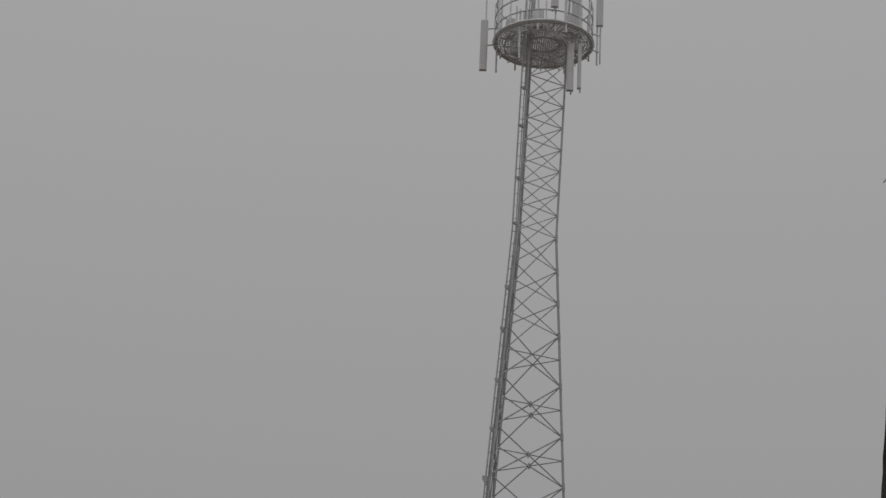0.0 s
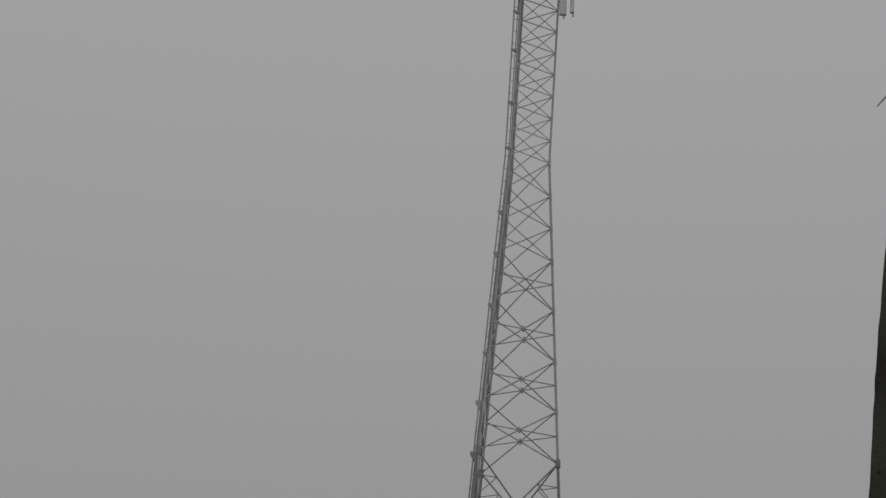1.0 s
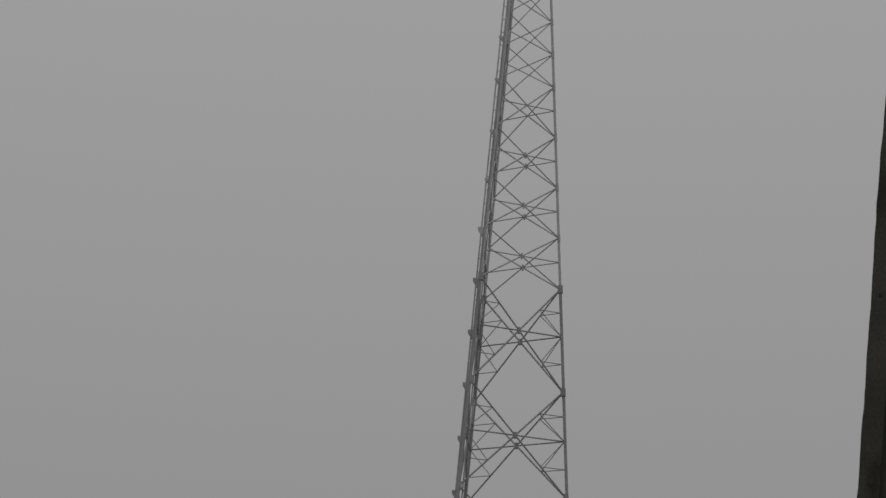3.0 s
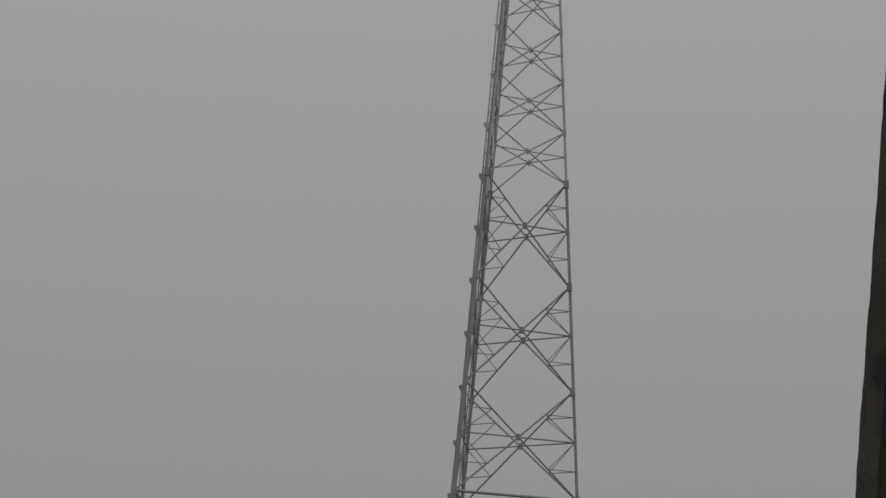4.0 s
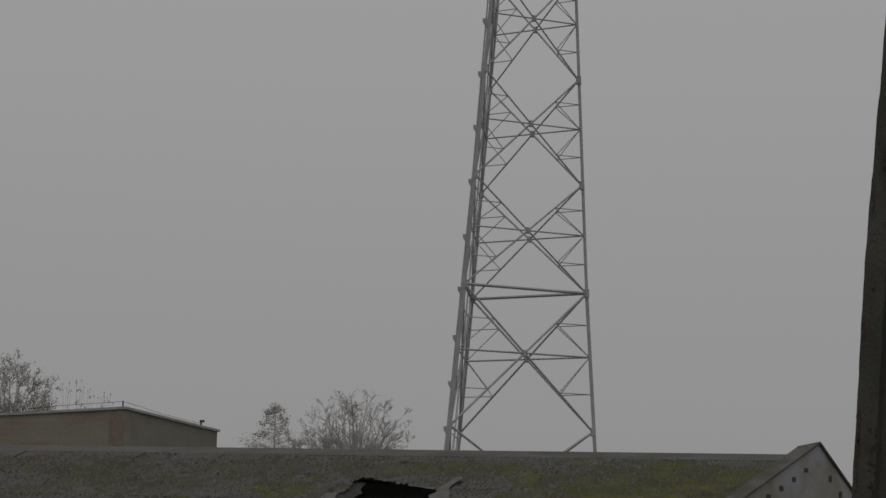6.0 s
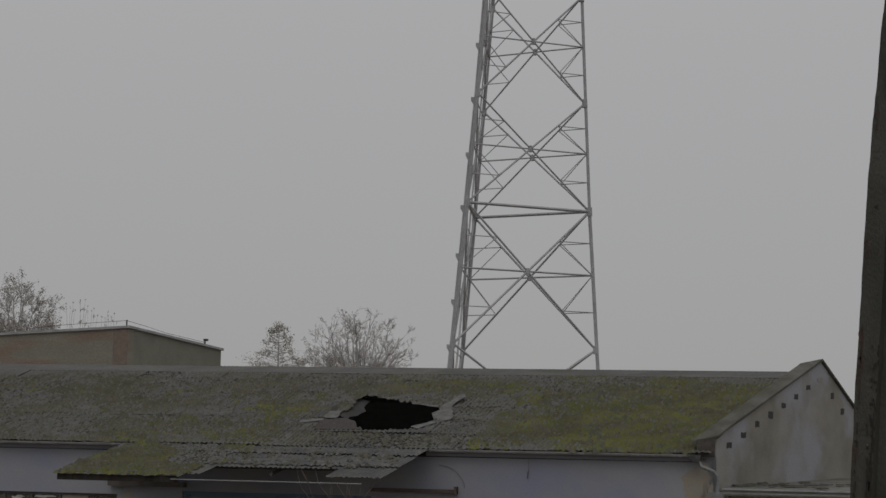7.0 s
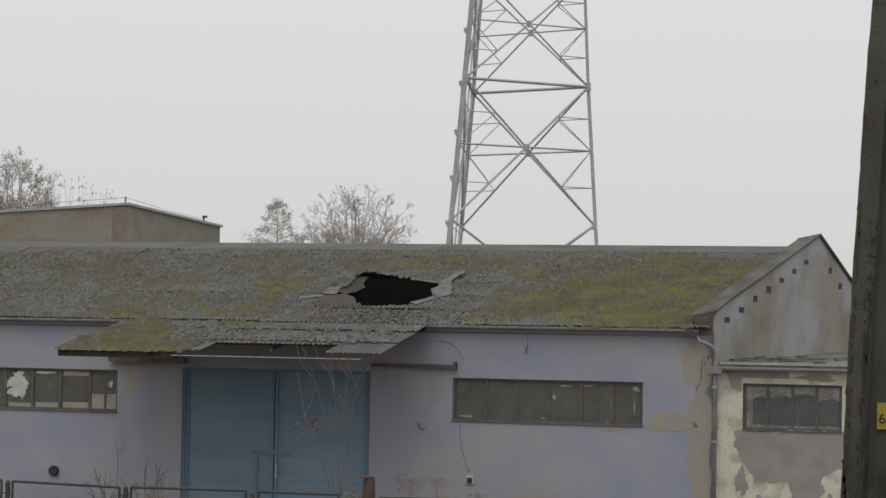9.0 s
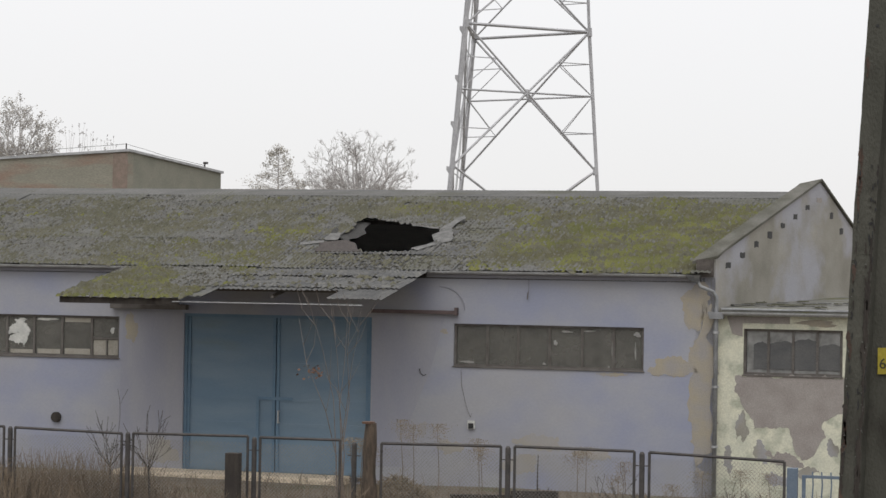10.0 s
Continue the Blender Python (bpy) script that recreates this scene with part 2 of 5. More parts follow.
# ---- warehouse ----
hall = thing("warehouse", "old lavender-painted warehouse with a mossy corrugated roof", "building", SITE)
EAVE_V, EAVE_Z, RIDGE_V, RIDGE_Z = -0.15, 4.08, 6.16, 5.84
PITCH = math.atan2(RIDGE_Z - EAVE_Z, RIDGE_V - EAVE_V)
U0, U1, WALL_T = -16.0, 5.23, 0.35


def wall_with_openings(u0, u1, z0, z1, v0, v1, holes):
    """A wall along u in one piece, cut through by openings (u0, u1, z0, z1)."""
    us = sorted({u0, u1, *[h[0] for h in holes], *[h[1] for h in holes]})
    zs = sorted({z0, z1, *[max(z0, h[2]) for h in holes], *[h[3] for h in holes]})
    solid = {}
    for i in range(len(us) - 1):
        for j in range(len(zs) - 1):
            cu, cz = (us[i] + us[i + 1]) / 2, (zs[j] + zs[j + 1]) / 2
            solid[i, j] = not any(h[0] < cu < h[1] and h[2] < cz < h[3] for h in holes)
    s, index = Shape(), {}

    def vert(i, j, k):
        if (i, j, k) not in index:
            index[i, j, k] = len(s.v)
            s.v.append((us[i], v1 if k else v0, zs[j]))
        return index[i, j, k]
    for (i, j), full in solid.items():
        if not full:
            continue
        for k in (0, 1):
            s.f.append(tuple(vert(a, b, k) for a, b in ((i, j), (i + 1, j), (i + 1, j + 1), (i, j + 1))))
        for di, dj, (a, b), (c, d) in ((-1, 0, (i, j), (i, j + 1)), (1, 0, (i + 1, j), (i + 1, j + 1)), (0, -1, (i, j), (i + 1, j)), (0, 1, (i, j + 1), (i + 1, j + 1))):
            if not solid.get((i + di, j + dj), False):
                s.f.append((vert(a, b, 0), vert(c, d, 0), vert(c, d, 1), vert(a, b, 1)))
    return s


WIN_R, WIN_L, DOOR = (0.24, 3.91, 2.265, 3.075), (-10.4, -6.68, 2.235, 3.065), (-5.29, -1.40, -0.05, 3.16)
front_wall = part("front_wall", wall_with_openings(U0, U1, -0.3, 4.02, 0, WALL_T, [WIN_R, WIN_L, DOOR]), LAVENDER, hall, "lavender-blue painted rendered wall with stains")
part("back_wall", Shape().box(U0, U1 + 1.7, 11.0, 11.3, -0.3, 3.7), INSIDE, hall)
part("side_wall", Shape().prism([(0.35, -0.3), (11.0, -0.3), (11.0, 3.7), (RIDGE_V, RIDGE_Z - 0.1), (0.35, 4.0)], 0, U0, U0 + 0.3), INSIDE, hall)
part("inner_floor", Shape().box(U0, U1 + 2, 0.35, 11, -0.3, 0.02), INSIDE, hall)

# skewed end wall with parapet
SK = 0.2


def end_section(d0, d1):
    """The gable outline at two distances outside the wall's outer face."""
    prof = [(0.0, -0.3), (0.0, 4.41), (0.35, 4.50), (6.05, 6.05), (6.2, 6.08), (6.35, 6.05), (11.3, 4.12), (11.3, -0.3)]
    s = Shape()
    k = len(prof)
    pts = [(U1 + SK * v + d, v, z - (0.1 if d == d0 and z > 1 else 0)) for d in (d0, d1) for v, z in prof]
    s.add(pts, [tuple(range(k)), tuple(range(k, 2 * k))[::-1]] + [(i, (i + 1) % k, (i + 1) % k + k, i + k) for i in range(k)])
    return s


gable = part("gable_wall", end_section(-0.36, 0.0), GABLE, hall, "weathered grey rendered gable with a row of purlin holes")
cop = Shape()
prof = [(-0.04, 4.38), (0.3, 4.50), (6.05, 6.05), (6.2, 6.10), (6.35, 6.05), (11.4, 4.10)]
for (va, za), (vb, zb) in zip(prof, prof[1:]):
    pts = []
    for v, z in ((va, za), (vb, zb)):
        for d, h in ((-0.42, -0.11), (0.05, 0.0), (0.05, 0.05), (-0.42, -0.05)):
            pts.append((U1 + SK * v + d, v, z + h))
    cop.add(pts, [(0, 1, 2, 3), (4, 7, 6, 5), (0, 4, 5, 1), (1, 5, 6, 2), (2, 6, 7, 3), (3, 7, 4, 0)])
part("coping", cop, surface("mossy_coping", (0.07, 0.068, 0.052), (0.125, 0.12, 0.105), 0.95, 3, 40, 0.4, stretch=(1, 0.3, 1)), hall, "mossy dark coping along the parapet")
part("parapet_end", Shape().box(4.88, 5.2, -0.05, 0.25, 4.04, 4.36), WOODBROWN, hall, "bare brown brick end of the parapet")
# black plugs stand in for the dark inside the empty purlin holes
for i in range(10):
    v = 0.67 + 0.787 * i if i < 8 else (7.05, 7.78)[i - 8]
    z = 4.26 + 0.209 * i if i < 8 else (5.40, 5.08)[i - 8]
    z = 5.70 if i == 7 else z
    w = 0.15 if i == 7 else 0.12
    s = Shape()
    a, b = w * rnd(0.85, 1.25), 0.05 * rnd(0.85, 1.3)
    s.prism(jag([(-a, -b), (a * rnd(0.8, 1.1), -b * rnd(0.8, 1.1)), (a, b), (-a * rnd(0.8, 1.1), b * rnd(0.7, 1.1))], i, 2, 0.08), 0, -0.25, 0.006)
    stub = part("purlin_end", s, BLACK if i != 7 else CEMENT, gable)
    stub.matrix_basis = pose(U1 + SK * v, v, z, 0, 0, -math.degrees(math.atan(SK)))

# roof frame: ridge cap and purlins; the sheets are its pieces
frame_shape = Shape()
for k in range(7):
    q = k / 6
    v, z = EAVE_V + 0.2 + (RIDGE_V - EAVE_V - 0.3) * q, EAVE_Z + 0.03 + (RIDGE_Z - EAVE_Z - 0.09) * q - 0.12
    for ua, ub in ((U0, -3.0), (-0.5, U1 - 0.2 + SK * v)) if 1 <= k <= 3 else ((U0, U1 - 0.2 + SK * v),):
        frame_shape.box(ua, ub, v - 0.05, v + 0.05, z - 0.06, z + 0.03)
for u in np.arange(U0 + 0.5, 5.0, 1.5):
    if -2.9 < u < -0.5:
        continue
    frame_shape.tube([(u, 0.35, 3.9), (u, RIDGE_V, RIDGE_Z - 0.28)], 0.06, 4)
roof = part("roof", frame_shape, DARKWOOD, hall, "roof of mossy corrugated fibre-cement sheets with a collapsed hole")
cap = Shape()
cap.prism([(RIDGE_V - 0.62, RIDGE_Z - 0.150), (RIDGE_V - 0.62, RIDGE_Z - 0.127), (RIDGE_V - 0.08, RIDGE_Z + 0.022), (RIDGE_V, RIDGE_Z + 0.032), (RIDGE_V + 0.08, RIDGE_Z + 0.022), (RIDGE_V + 0.3, RIDGE_Z - 0.05), (RIDGE_V, RIDGE_Z + 0.012)], 0, U0, 6.1)
part("ridge_cap", cap, surface("grey_ridge_cement", (0.098, 0.097, 0.093), (0.132, 0.130, 0.124), 0.95, 2.5, 40, 0.4, stretch=(0.4, 1, 1), third=(0.085, 0.084, 0.07), third_scale=1.4), roof, "grey ridge capping")
back = []
for v, z in ((RIDGE_V, RIDGE_Z - 0.02), (11.2, 4.0), (11.2, 3.95), (RIDGE_V, RIDGE_Z - 0.08)):
    back += [(U0, v, z), (U1 + SK * v - 0.2, v, z)]
part("back_slope", Shape().add(back, [(0, 1, 3, 2), (2, 3, 5, 4), (4, 5, 7, 6), (6, 7, 1, 0), (0, 2, 4, 6), (1, 7, 5, 3)]), surface("unweathered_fibre_cement", (0.33, 0.33, 0.32), (0.39, 0.385, 0.375), 0.9, 3), roof)


def sheet_mesh(width, length, waves, amp, seed, broken=0.0):
    """A corrugated sheet, its top edge at y = 0 and its lower edge at -length."""
    r = random.Random(seed)
    n = waves * 4
    s = Shape()
    pts = []
    for i in range(n + 1):
        x = width * i / n
        z = amp * math.sin(2 * math.pi * i / 4 + 0.3)
        cut = broken * r.random()
        pts += [(x, 0, z), (x, -length + cut, z + 0.012)]
    s.add(pts, [(2 * i, 2 * i + 1, 2 * i + 3, 2 * i + 2) for i in range(n)])
    return s


SHEETS = [sheet_mesh(1.06, 1.28, 11, 0.011, k, 0.02 if k < 3 else 0.10) for k in range(5)]
SHEET_MESH = [s.mesh("roof_sheet", ROOF) for s in SHEETS]
SHEET_BARE = [s.mesh("roof_sheet", ROOFBARE) for s in SHEETS]
for me in SHEET_MESH + SHEET_BARE:
    me.polygons.foreach_set("use_smooth", [True] * len(me.polygons))
SLOPE = math.hypot(RIDGE_V - EAVE_V, RIDGE_Z - EAVE_Z)


def on_roof(u, d, lift=0.0):
    """A place on the front slope, d metres down from the ridge."""
    return Vector((u, RIDGE_V - d * math.cos(PITCH) - lift * math.sin(PITCH), RIDGE_Z - d * math.sin(PITCH) + lift * math.cos(PITCH)))


def hole_top(u):
    """Where the collapsed part of the slope begins below the ridge."""
    return 2.46 + 0.53 * (u + 2.85) + 0.10 * noise.noise((u * 7, 0.3, 5.0)) + 0.05 * noise.noise((u * 23, 0.3, 5.0))


def hole_low(u):
    return float(np.interp(u, [-2.8, -2.2, -1.8, -0.9, -0.7], [4.5, 5.12, 5.42, 5.2, 4.6])) + 0.10 * noise.noise((u * 9, 7.3, 2.0))


def in_hole(u, d):
    return -2.8 < u < -0.7 and hole_top(u) < d < hole_low(u)


def torn_sheet(u0, d0):
    """A sheet at u0, d0 without the part that has fallen in, wave by wave; nothing is left where all has gone."""
    n, width, length, amp = 44, 1.06, 1.28, 0.011
    s = Shape()
    for i in range(n):
        xa, xb = width * i / n, width * (i + 1) / n
        za, zb = (amp * math.sin(math.pi * k / 2 + 0.3) for k in (i, i + 1))
        uc = u0 + (xa + xb) / 2
        spans = [(0.0, length)]
        if -2.8 < uc < -0.7:
            a, b = hole_top(uc) - d0, hole_low(uc) - d0
            spans = [(0.0, min(length, a)), (max(0.0, b), length)]
        for lo, hi in spans:
            if hi - lo > 0.04:
                s.add([(xa, -lo, za), (xa, -hi, za + 0.012), (xb, -hi, zb + 0.012), (xb, -lo, zb)], [(0, 1, 2, 3)])
    return s


rows_d = [0.0, 1.08, 2.15, 3.22, 4.3, 5.35]
for r, d in enumerate(rows_d):
    v_mid = RIDGE_V - (d + 0.6) * math.cos(PITCH)
    u = 4.98 + SK * (v_mid + 0.5) - 1.06
    while u > U0 - 0.5:
        uc, dc = u + 0.53, d + 0.64
        me, worn = None, -4.5 < uc < 0.6 and d > 1
        if r in (2, 3, 4) and -3.9 < u < -0.7:
            torn = torn_sheet(u, d)
            if torn.f:
                me = torn.mesh("roof_sheet", ROOFBARE if r > 2 else ROOF)
        else:
            me = random.choice(SHEET_BARE if worn and random.random() < 0.6 else SHEET_MESH)
        if me:
            ob = part("roof_sheet", me, None, roof)
            p = on_roof(u, d, 0.02 + rnd(0, 0.012))
            tilt = rnd(-0.8, 0.8)
            ob.matrix_basis = pose(*p, math.degrees(PITCH) + rnd(-0.6, 0.9), 0, tilt)
        u -= 0.98

# broken pieces and boards round the hole
BROKEN = surface("fresh_broken_cement", (0.105, 0.104, 0.10), (0.165, 0.163, 0.157), 0.95, 7, 40, 0.3)
BOARD = surface("reddish_old_board", (0.052, 0.045, 0.042), (0.072, 0.061, 0.056), 0.95, 4, 50, 0.3, stretch=(4, 1, 1))
# SLUMP is a darker grey for the sheet that hangs into the hole.
SLUMP = surface("dark_broken_sheet", (0.040, 0.039, 0.037), (0.060, 0.058, 0.055), 0.95, 4, 50, 0.4)


def shard(name, outline, lift, material, label, tip=0.0, roll=0.0, seed=1, thick=0.012):
    """A flat broken piece on the slope, its outline given as (along, down from the ridge)."""
    uc, dc = sum(p[0] for p in outline) / len(outline), sum(p[1] for p in outline) / len(outline)
    local = jag([(u - uc, dc - d) for u, d in outline], seed, 2, 0.10)
    ob = part(name, Shape().prism(local, 2, -thick / 2, thick / 2), material, roof, label)
    ob.matrix_basis = pose(*on_roof(uc, dc, lift), math.degrees(PITCH) + tip, roll, 0)


shard("broken_sheet", [(-0.88, 4.0), (-0.62, 3.6), (-0.42, 4.0), (-0.36, 4.55), (-0.67, 4.66)], 0.06, BROKEN, "pale broken sheet beside the hole", 5, -7, 1)
shard("broken_sheet", [(-0.87, 3.56), (-0.7, 3.1), (-0.5, 2.75), (-0.42, 2.95), (-0.6, 3.4), (-0.75, 3.75)], 0.08, BROKEN, "pale broken strip standing up by the hole", 6, -6, 2)
shard("broken_sheet", [(-1.0, 5.15), (-0.7, 4.7), (-0.55, 4.82), (-0.8, 5.3)], 0.06, BROKEN, "pale broken rim of the hole", 0, 0, 3)
shard("broken_sheet", [(-1.55, 3.2), (-0.9, 3.46), (-0.86, 3.58), (-1.5, 3.34)], 0.06, BROKEN, "pale broken rim of the hole", 0, 0, 4)
shard("broken_sheet", [(-2.98, 4.25), (-2.78, 4.15), (-2.72, 4.5), (-2.95, 4.62)], 0.08, BROKEN, "pale broken corner of a sheet", 6, 8, 5)
shard("broken_sheet", [(-3.45, 4.75), (-2.98, 4.62), (-2.95, 4.76), (-3.4, 4.95)], 0.05, BROKEN, "pale broken sheet edge", 2, 0, 6)
shard("slumped_sheet", [(-3.15, 2.75), (-2.72, 2.5), (-2.5, 3.3), (-2.55, 4.3), (-2.95, 4.2)], -0.03, SLUMP, "sheet slumped into the hole", -3, 18, 7)
shard("bared_board", [(-3.1, 4.7), (-2.5, 4.55), (-2.15, 5.05), (-1.95, 5.4), (-2.9, 5.45)], 0.05, BOARD, "reddish old board bared beside the hole", 0, 0, 8)

# canopy over the door
CAN_T, CAN_L = (0.25, 4.13), (-3.42, 3.49)
CAN_PITCH = math.degrees(math.atan2(CAN_T[1] - CAN_L[1], CAN_T[0] - CAN_L[0]))
can_frame = Shape()
for q in (0.1, 0.36, 0.6):
    v, z = CAN_T[0] + (CAN_L[0] - CAN_T[0]) * q, CAN_T[1] + (CAN_L[1] - CAN_T[1]) * q
    can_frame.box(-6.3, -0.45, v - 0.04, v + 0.04, z - 0.11, z - 0.03)
v, z = CAN_L[0] + 0.12, CAN_L[1] + 0.02
for u in (-6.1, -4.4, -2.6, -0.7):
    can_frame.tube([(u, 0.05, 3.95), (u, -2.3, 3.55)], 0.04, 4)
canopy = part("canopy", can_frame, FRAME, hall, "sagging corrugated canopy over the blue door")
# Dark board draws the edge's thickness and the shadow line below it.
part("edge_board", Shape().box(-6.36, -4.0, v - 0.07, v - 0.03, z - 0.13, z - 0.012), DARKWOOD, canopy, "dark board drawing the thickness and shadow line under the mossy edge")
part("edge_angle", Shape().box(-4.1, -0.5, -3.43, -3.40, 3.432, 3.447), ZINC, canopy, "bare steel edge angle")
for r, d in enumerate((0.0, 1.15, 2.25)):
    for c in range(7):
        u = -6.42 + c * 0.86
        if r == 2 and 3 <= c < 6:
            d = 1.40
        elif r == 2:
            d = 2.25
        me = random.choice(SHEET_BARE if c > 2 else SHEET_MESH)
        ob = part("roof_sheet", me, None, canopy)
        q = d / 3.72
        ob.matrix_basis = pose(u, CAN_T[0] + (CAN_L[0] - CAN_T[0]) * q, CAN_T[1] + (CAN_L[1] - CAN_T[1]) * q + 0.015 - 0.012 * r + rnd(0, 0.01), CAN_PITCH + rnd(-0.3, 0.3), 0, rnd(-0.7, 0.7))
part("wall_ledge", Shape().box(-6.82, -5.2, -0.16, -0.003, 3.23, 3.33), FRAME, hall, "dark ledge under the canopy")
part("lintel_beam", Shape().box(-1.39, 0.33, -0.1, -0.003, 3.25, 3.32).box(0.28, 0.33, -0.14, -0.003, 3.23, 3.38), RUSTDARK, hall, "rusty steel channel above the door")


# ---- door, windows, gutters ----
def double_door():
    u0, u1, z0, z1 = DOOR
    mid = -3.37
    leaves = []
    for a, b in ((u0 + 0.06, mid - 0.012), (mid + 0.012, u1 - 0.06)):
        s = Shape().box(a, b, 0.10, 0.15, 0.06, z1 - 0.06)
        leaf = part("door_leaf", s, DOORBLUE, hall, "faded blue steel door leaf")
        for z in (0.12, 1.02, 1.5, 2.2, z1 - 0.12):
            part("rail", Shape().box(a + 0.06, b - 0.06, 0.085, 0.10, z - 0.03, z + 0.03), DOORBLUE, leaf)
        for e in (a, b - 0.06):
            part("stile", Shape().box(e, e + 0.06, 0.07, 0.10, 0.06, z1 - 0.06), DARKBLUE, leaf, "dark blue door edge")
        leaves.append(leaf)
    part("handle", Shape().tube([(mid + 0.07, 0.03, 1.05), (mid + 0.07, 0.03, 1.3)], 0.02, 6).box(mid + 0.05, mid + 0.09, 0.03, 0.08, 1.05, 1.08).box(mid + 0.05, mid + 0.09, 0.03, 0.08, 1.27, 1.3), ZINC, leaves[1], "worn metal handle")
    w = Shape()
    w.box(mid - 0.40, mid - 0.34, 0.06, 0.075, 0.1, 1.55).box(mid - 0.40, mid + 0.35, 0.06, 0.075, 1.5, 1.56)
    part("wicket_frame", w, DARKBLUE, leaves[0], "outline of a small wicket door")
    part("door_frame", Shape().box(u0, u0 + 0.06, 0.04, 0.2, 0, z1).box(u1 - 0.06, u1, 0.04, 0.2, 0, z1).box(u0 + 0.06, u1 - 0.06, 0.04, 0.2, z1 - 0.06, z1), DARKBLUE, hall, "dark blue steel door frame")
    part("door_sill", Shape().prism([(-0.62, -0.3), (0.0, -0.3), (0.0, 0.09), (-0.58, 0.07), (-0.62, 0.03)], 0, -6.5, -1.8), SAND, hall, "pale worn stone step under the door")


def window(parent, u0, u1, z0, z1, mullions, v=0.0, panes=(), broken=()):
    s = Shape()
    t = 0.045
    s.box(u0, u1, v + 0.05, v + 0.12, z0, z0 + t).box(u0, u1, v + 0.05, v + 0.12, z1 - t, z1)
    s.box(u0, u0 + t, v + 0.05, v + 0.12, z0 + t, z1 - t).box(u1 - t, u1, v + 0.05, v + 0.12, z0 + t, z1 - t)
    for m in mullions:
        s.box(m - 0.022, m + 0.022, v + 0.055, v + 0.115, z0 + t, z1 - t)
    w = part("window", s, FRAME, parent, "long low window with dirty panes in an old frame")
    edges = [u0 + t] + list(mullions) + [u1 - t]
    for i, (a, b) in enumerate(zip(edges, edges[1:])):
        if i in broken:
            continue
        g = Shape().box(a + 0.01, b - 0.01, v + 0.083, v + 0.089, z0 + t - 0.005, z1 - t + 0.005)
        p = part("pane", g, GLASSMILKY if i in panes else GLASS, w)
        p.visible_shadow = False
    part("sill", Shape().prism([(v - 0.025, z0 - 0.02), (v + 0.06, z0 - 0.02), (v + 0.06, z0 + 0.012), (v - 0.025, z0 - 0.004)], 0, u0 - 0.02, u1 + 0.02), FRAME, w)
    return w


double_door()
win_r = window(hall, *WIN_R, (0.89, 1.49, 2.10, 2.73, 3.33))
win_l = window(hall, *WIN_L, (-9.80, -9.17, -8.57, -7.95, -7.30), panes=())
part("glazing_bar", Shape().box(-6.99, -6.96, 0.055, 0.115, 2.28, 2.62).box(-7.28, -6.73, 0.055, 0.115, 2.60, 2.635), FRAME, win_l)


def wall_patch(parent, name, material, outline, v, label=""):
    return part(name, Shape().prism([(x, z) for x, z in outline], 1, v - 0.002, v + 0.02), material, parent, label)


# films and rags on the glass; the tall thin streaks are painted reflections
FILM = surface("film_and_reflection", (0.25, 0.248, 0.235), (0.32, 0.315, 0.30), 0.85, 6, 40, 0.1)
for u, z, w, h, sd in ((-8.91, 2.78, 0.19, 0.15, 3), (-8.93, 2.60, 0.13, 0.15, 21), (-8.76, 2.66, 0.07, 0.18, 22), (-8.88, 2.93, 0.12, 0.06, 23)):
    wall_patch(win_l, "torn_curtain", WHITE, jag(ragged(u, z, w, h, sd, 20, 0.5), sd, 2, 0.3), 0.070 + 0.0004 * sd / 3, "torn white curtain behind the pane")
for u, z, w, h, sd in ((-8.3, 2.98, 0.2, 0.03, 4), (-6.86, 2.78, 0.05, 0.055, 6)):
    wall_patch(win_l, "paper_scrap", WHITE, ragged(u, z, w, h, sd, 18), 0.075, "torn white film on the pane")
for u, z, w, h, sd in ((2.21, 2.75, 0.035, 0.05, 9), (2.42, 2.965, 0.11, 0.018, 10), (2.85, 2.985, 0.13, 0.014, 15), (3.77, 2.94, 0.06, 0.05, 12), (3.74, 2.62, 0.012, 0.16, 11), (3.30, 2.64, 0.008, 0.19, 13), (1.475, 2.54, 0.009, 0.16, 14), (2.0, 2.35, 0.03, 0.02, 16), (0.5, 2.35, 0.14, 0.02, 17), (3.24, 2.32, 0.012, 0.03, 18)):
    wall_patch(win_r, "paper_scrap", FILM, ragged(u, z, w, h, sd, 18), 0.075, "dusty film and pale reflection streaks on the pane")

# Beige strips paint in reflections and the pale interior seen in the left panes.
BEIGE = surface("pale_pane_reflection", (0.27, 0.255, 0.215), (0.33, 0.31, 0.27), 0.9, 4, 40, 0.1)
for u0, u1, z0, z1 in ((-7.27, -7.0, 2.285, 2.59), (-6.95, -6.74, 2.285, 2.59), (-7.9, -7.34, 2.285, 2.40), (-8.5, -8.0, 2.285, 2.38), (-9.1, -8.6, 2.285, 2.36), (-7.9, -7.34, 2.93, 3.02)):
    part("blind", Shape().box(u0, u1, 0.076, 0.081, z0, z1), BEIGE, win_l, "beige strip standing in for a pale reflection in the pane")

# bare plaster where the paint has gone
FAINT = surface("yellowed_wall_stain", (0.315, 0.295, 0.262), (0.30, 0.295, 0.30), 0.9, 2.5, 50, 0.1, grit=0.06)
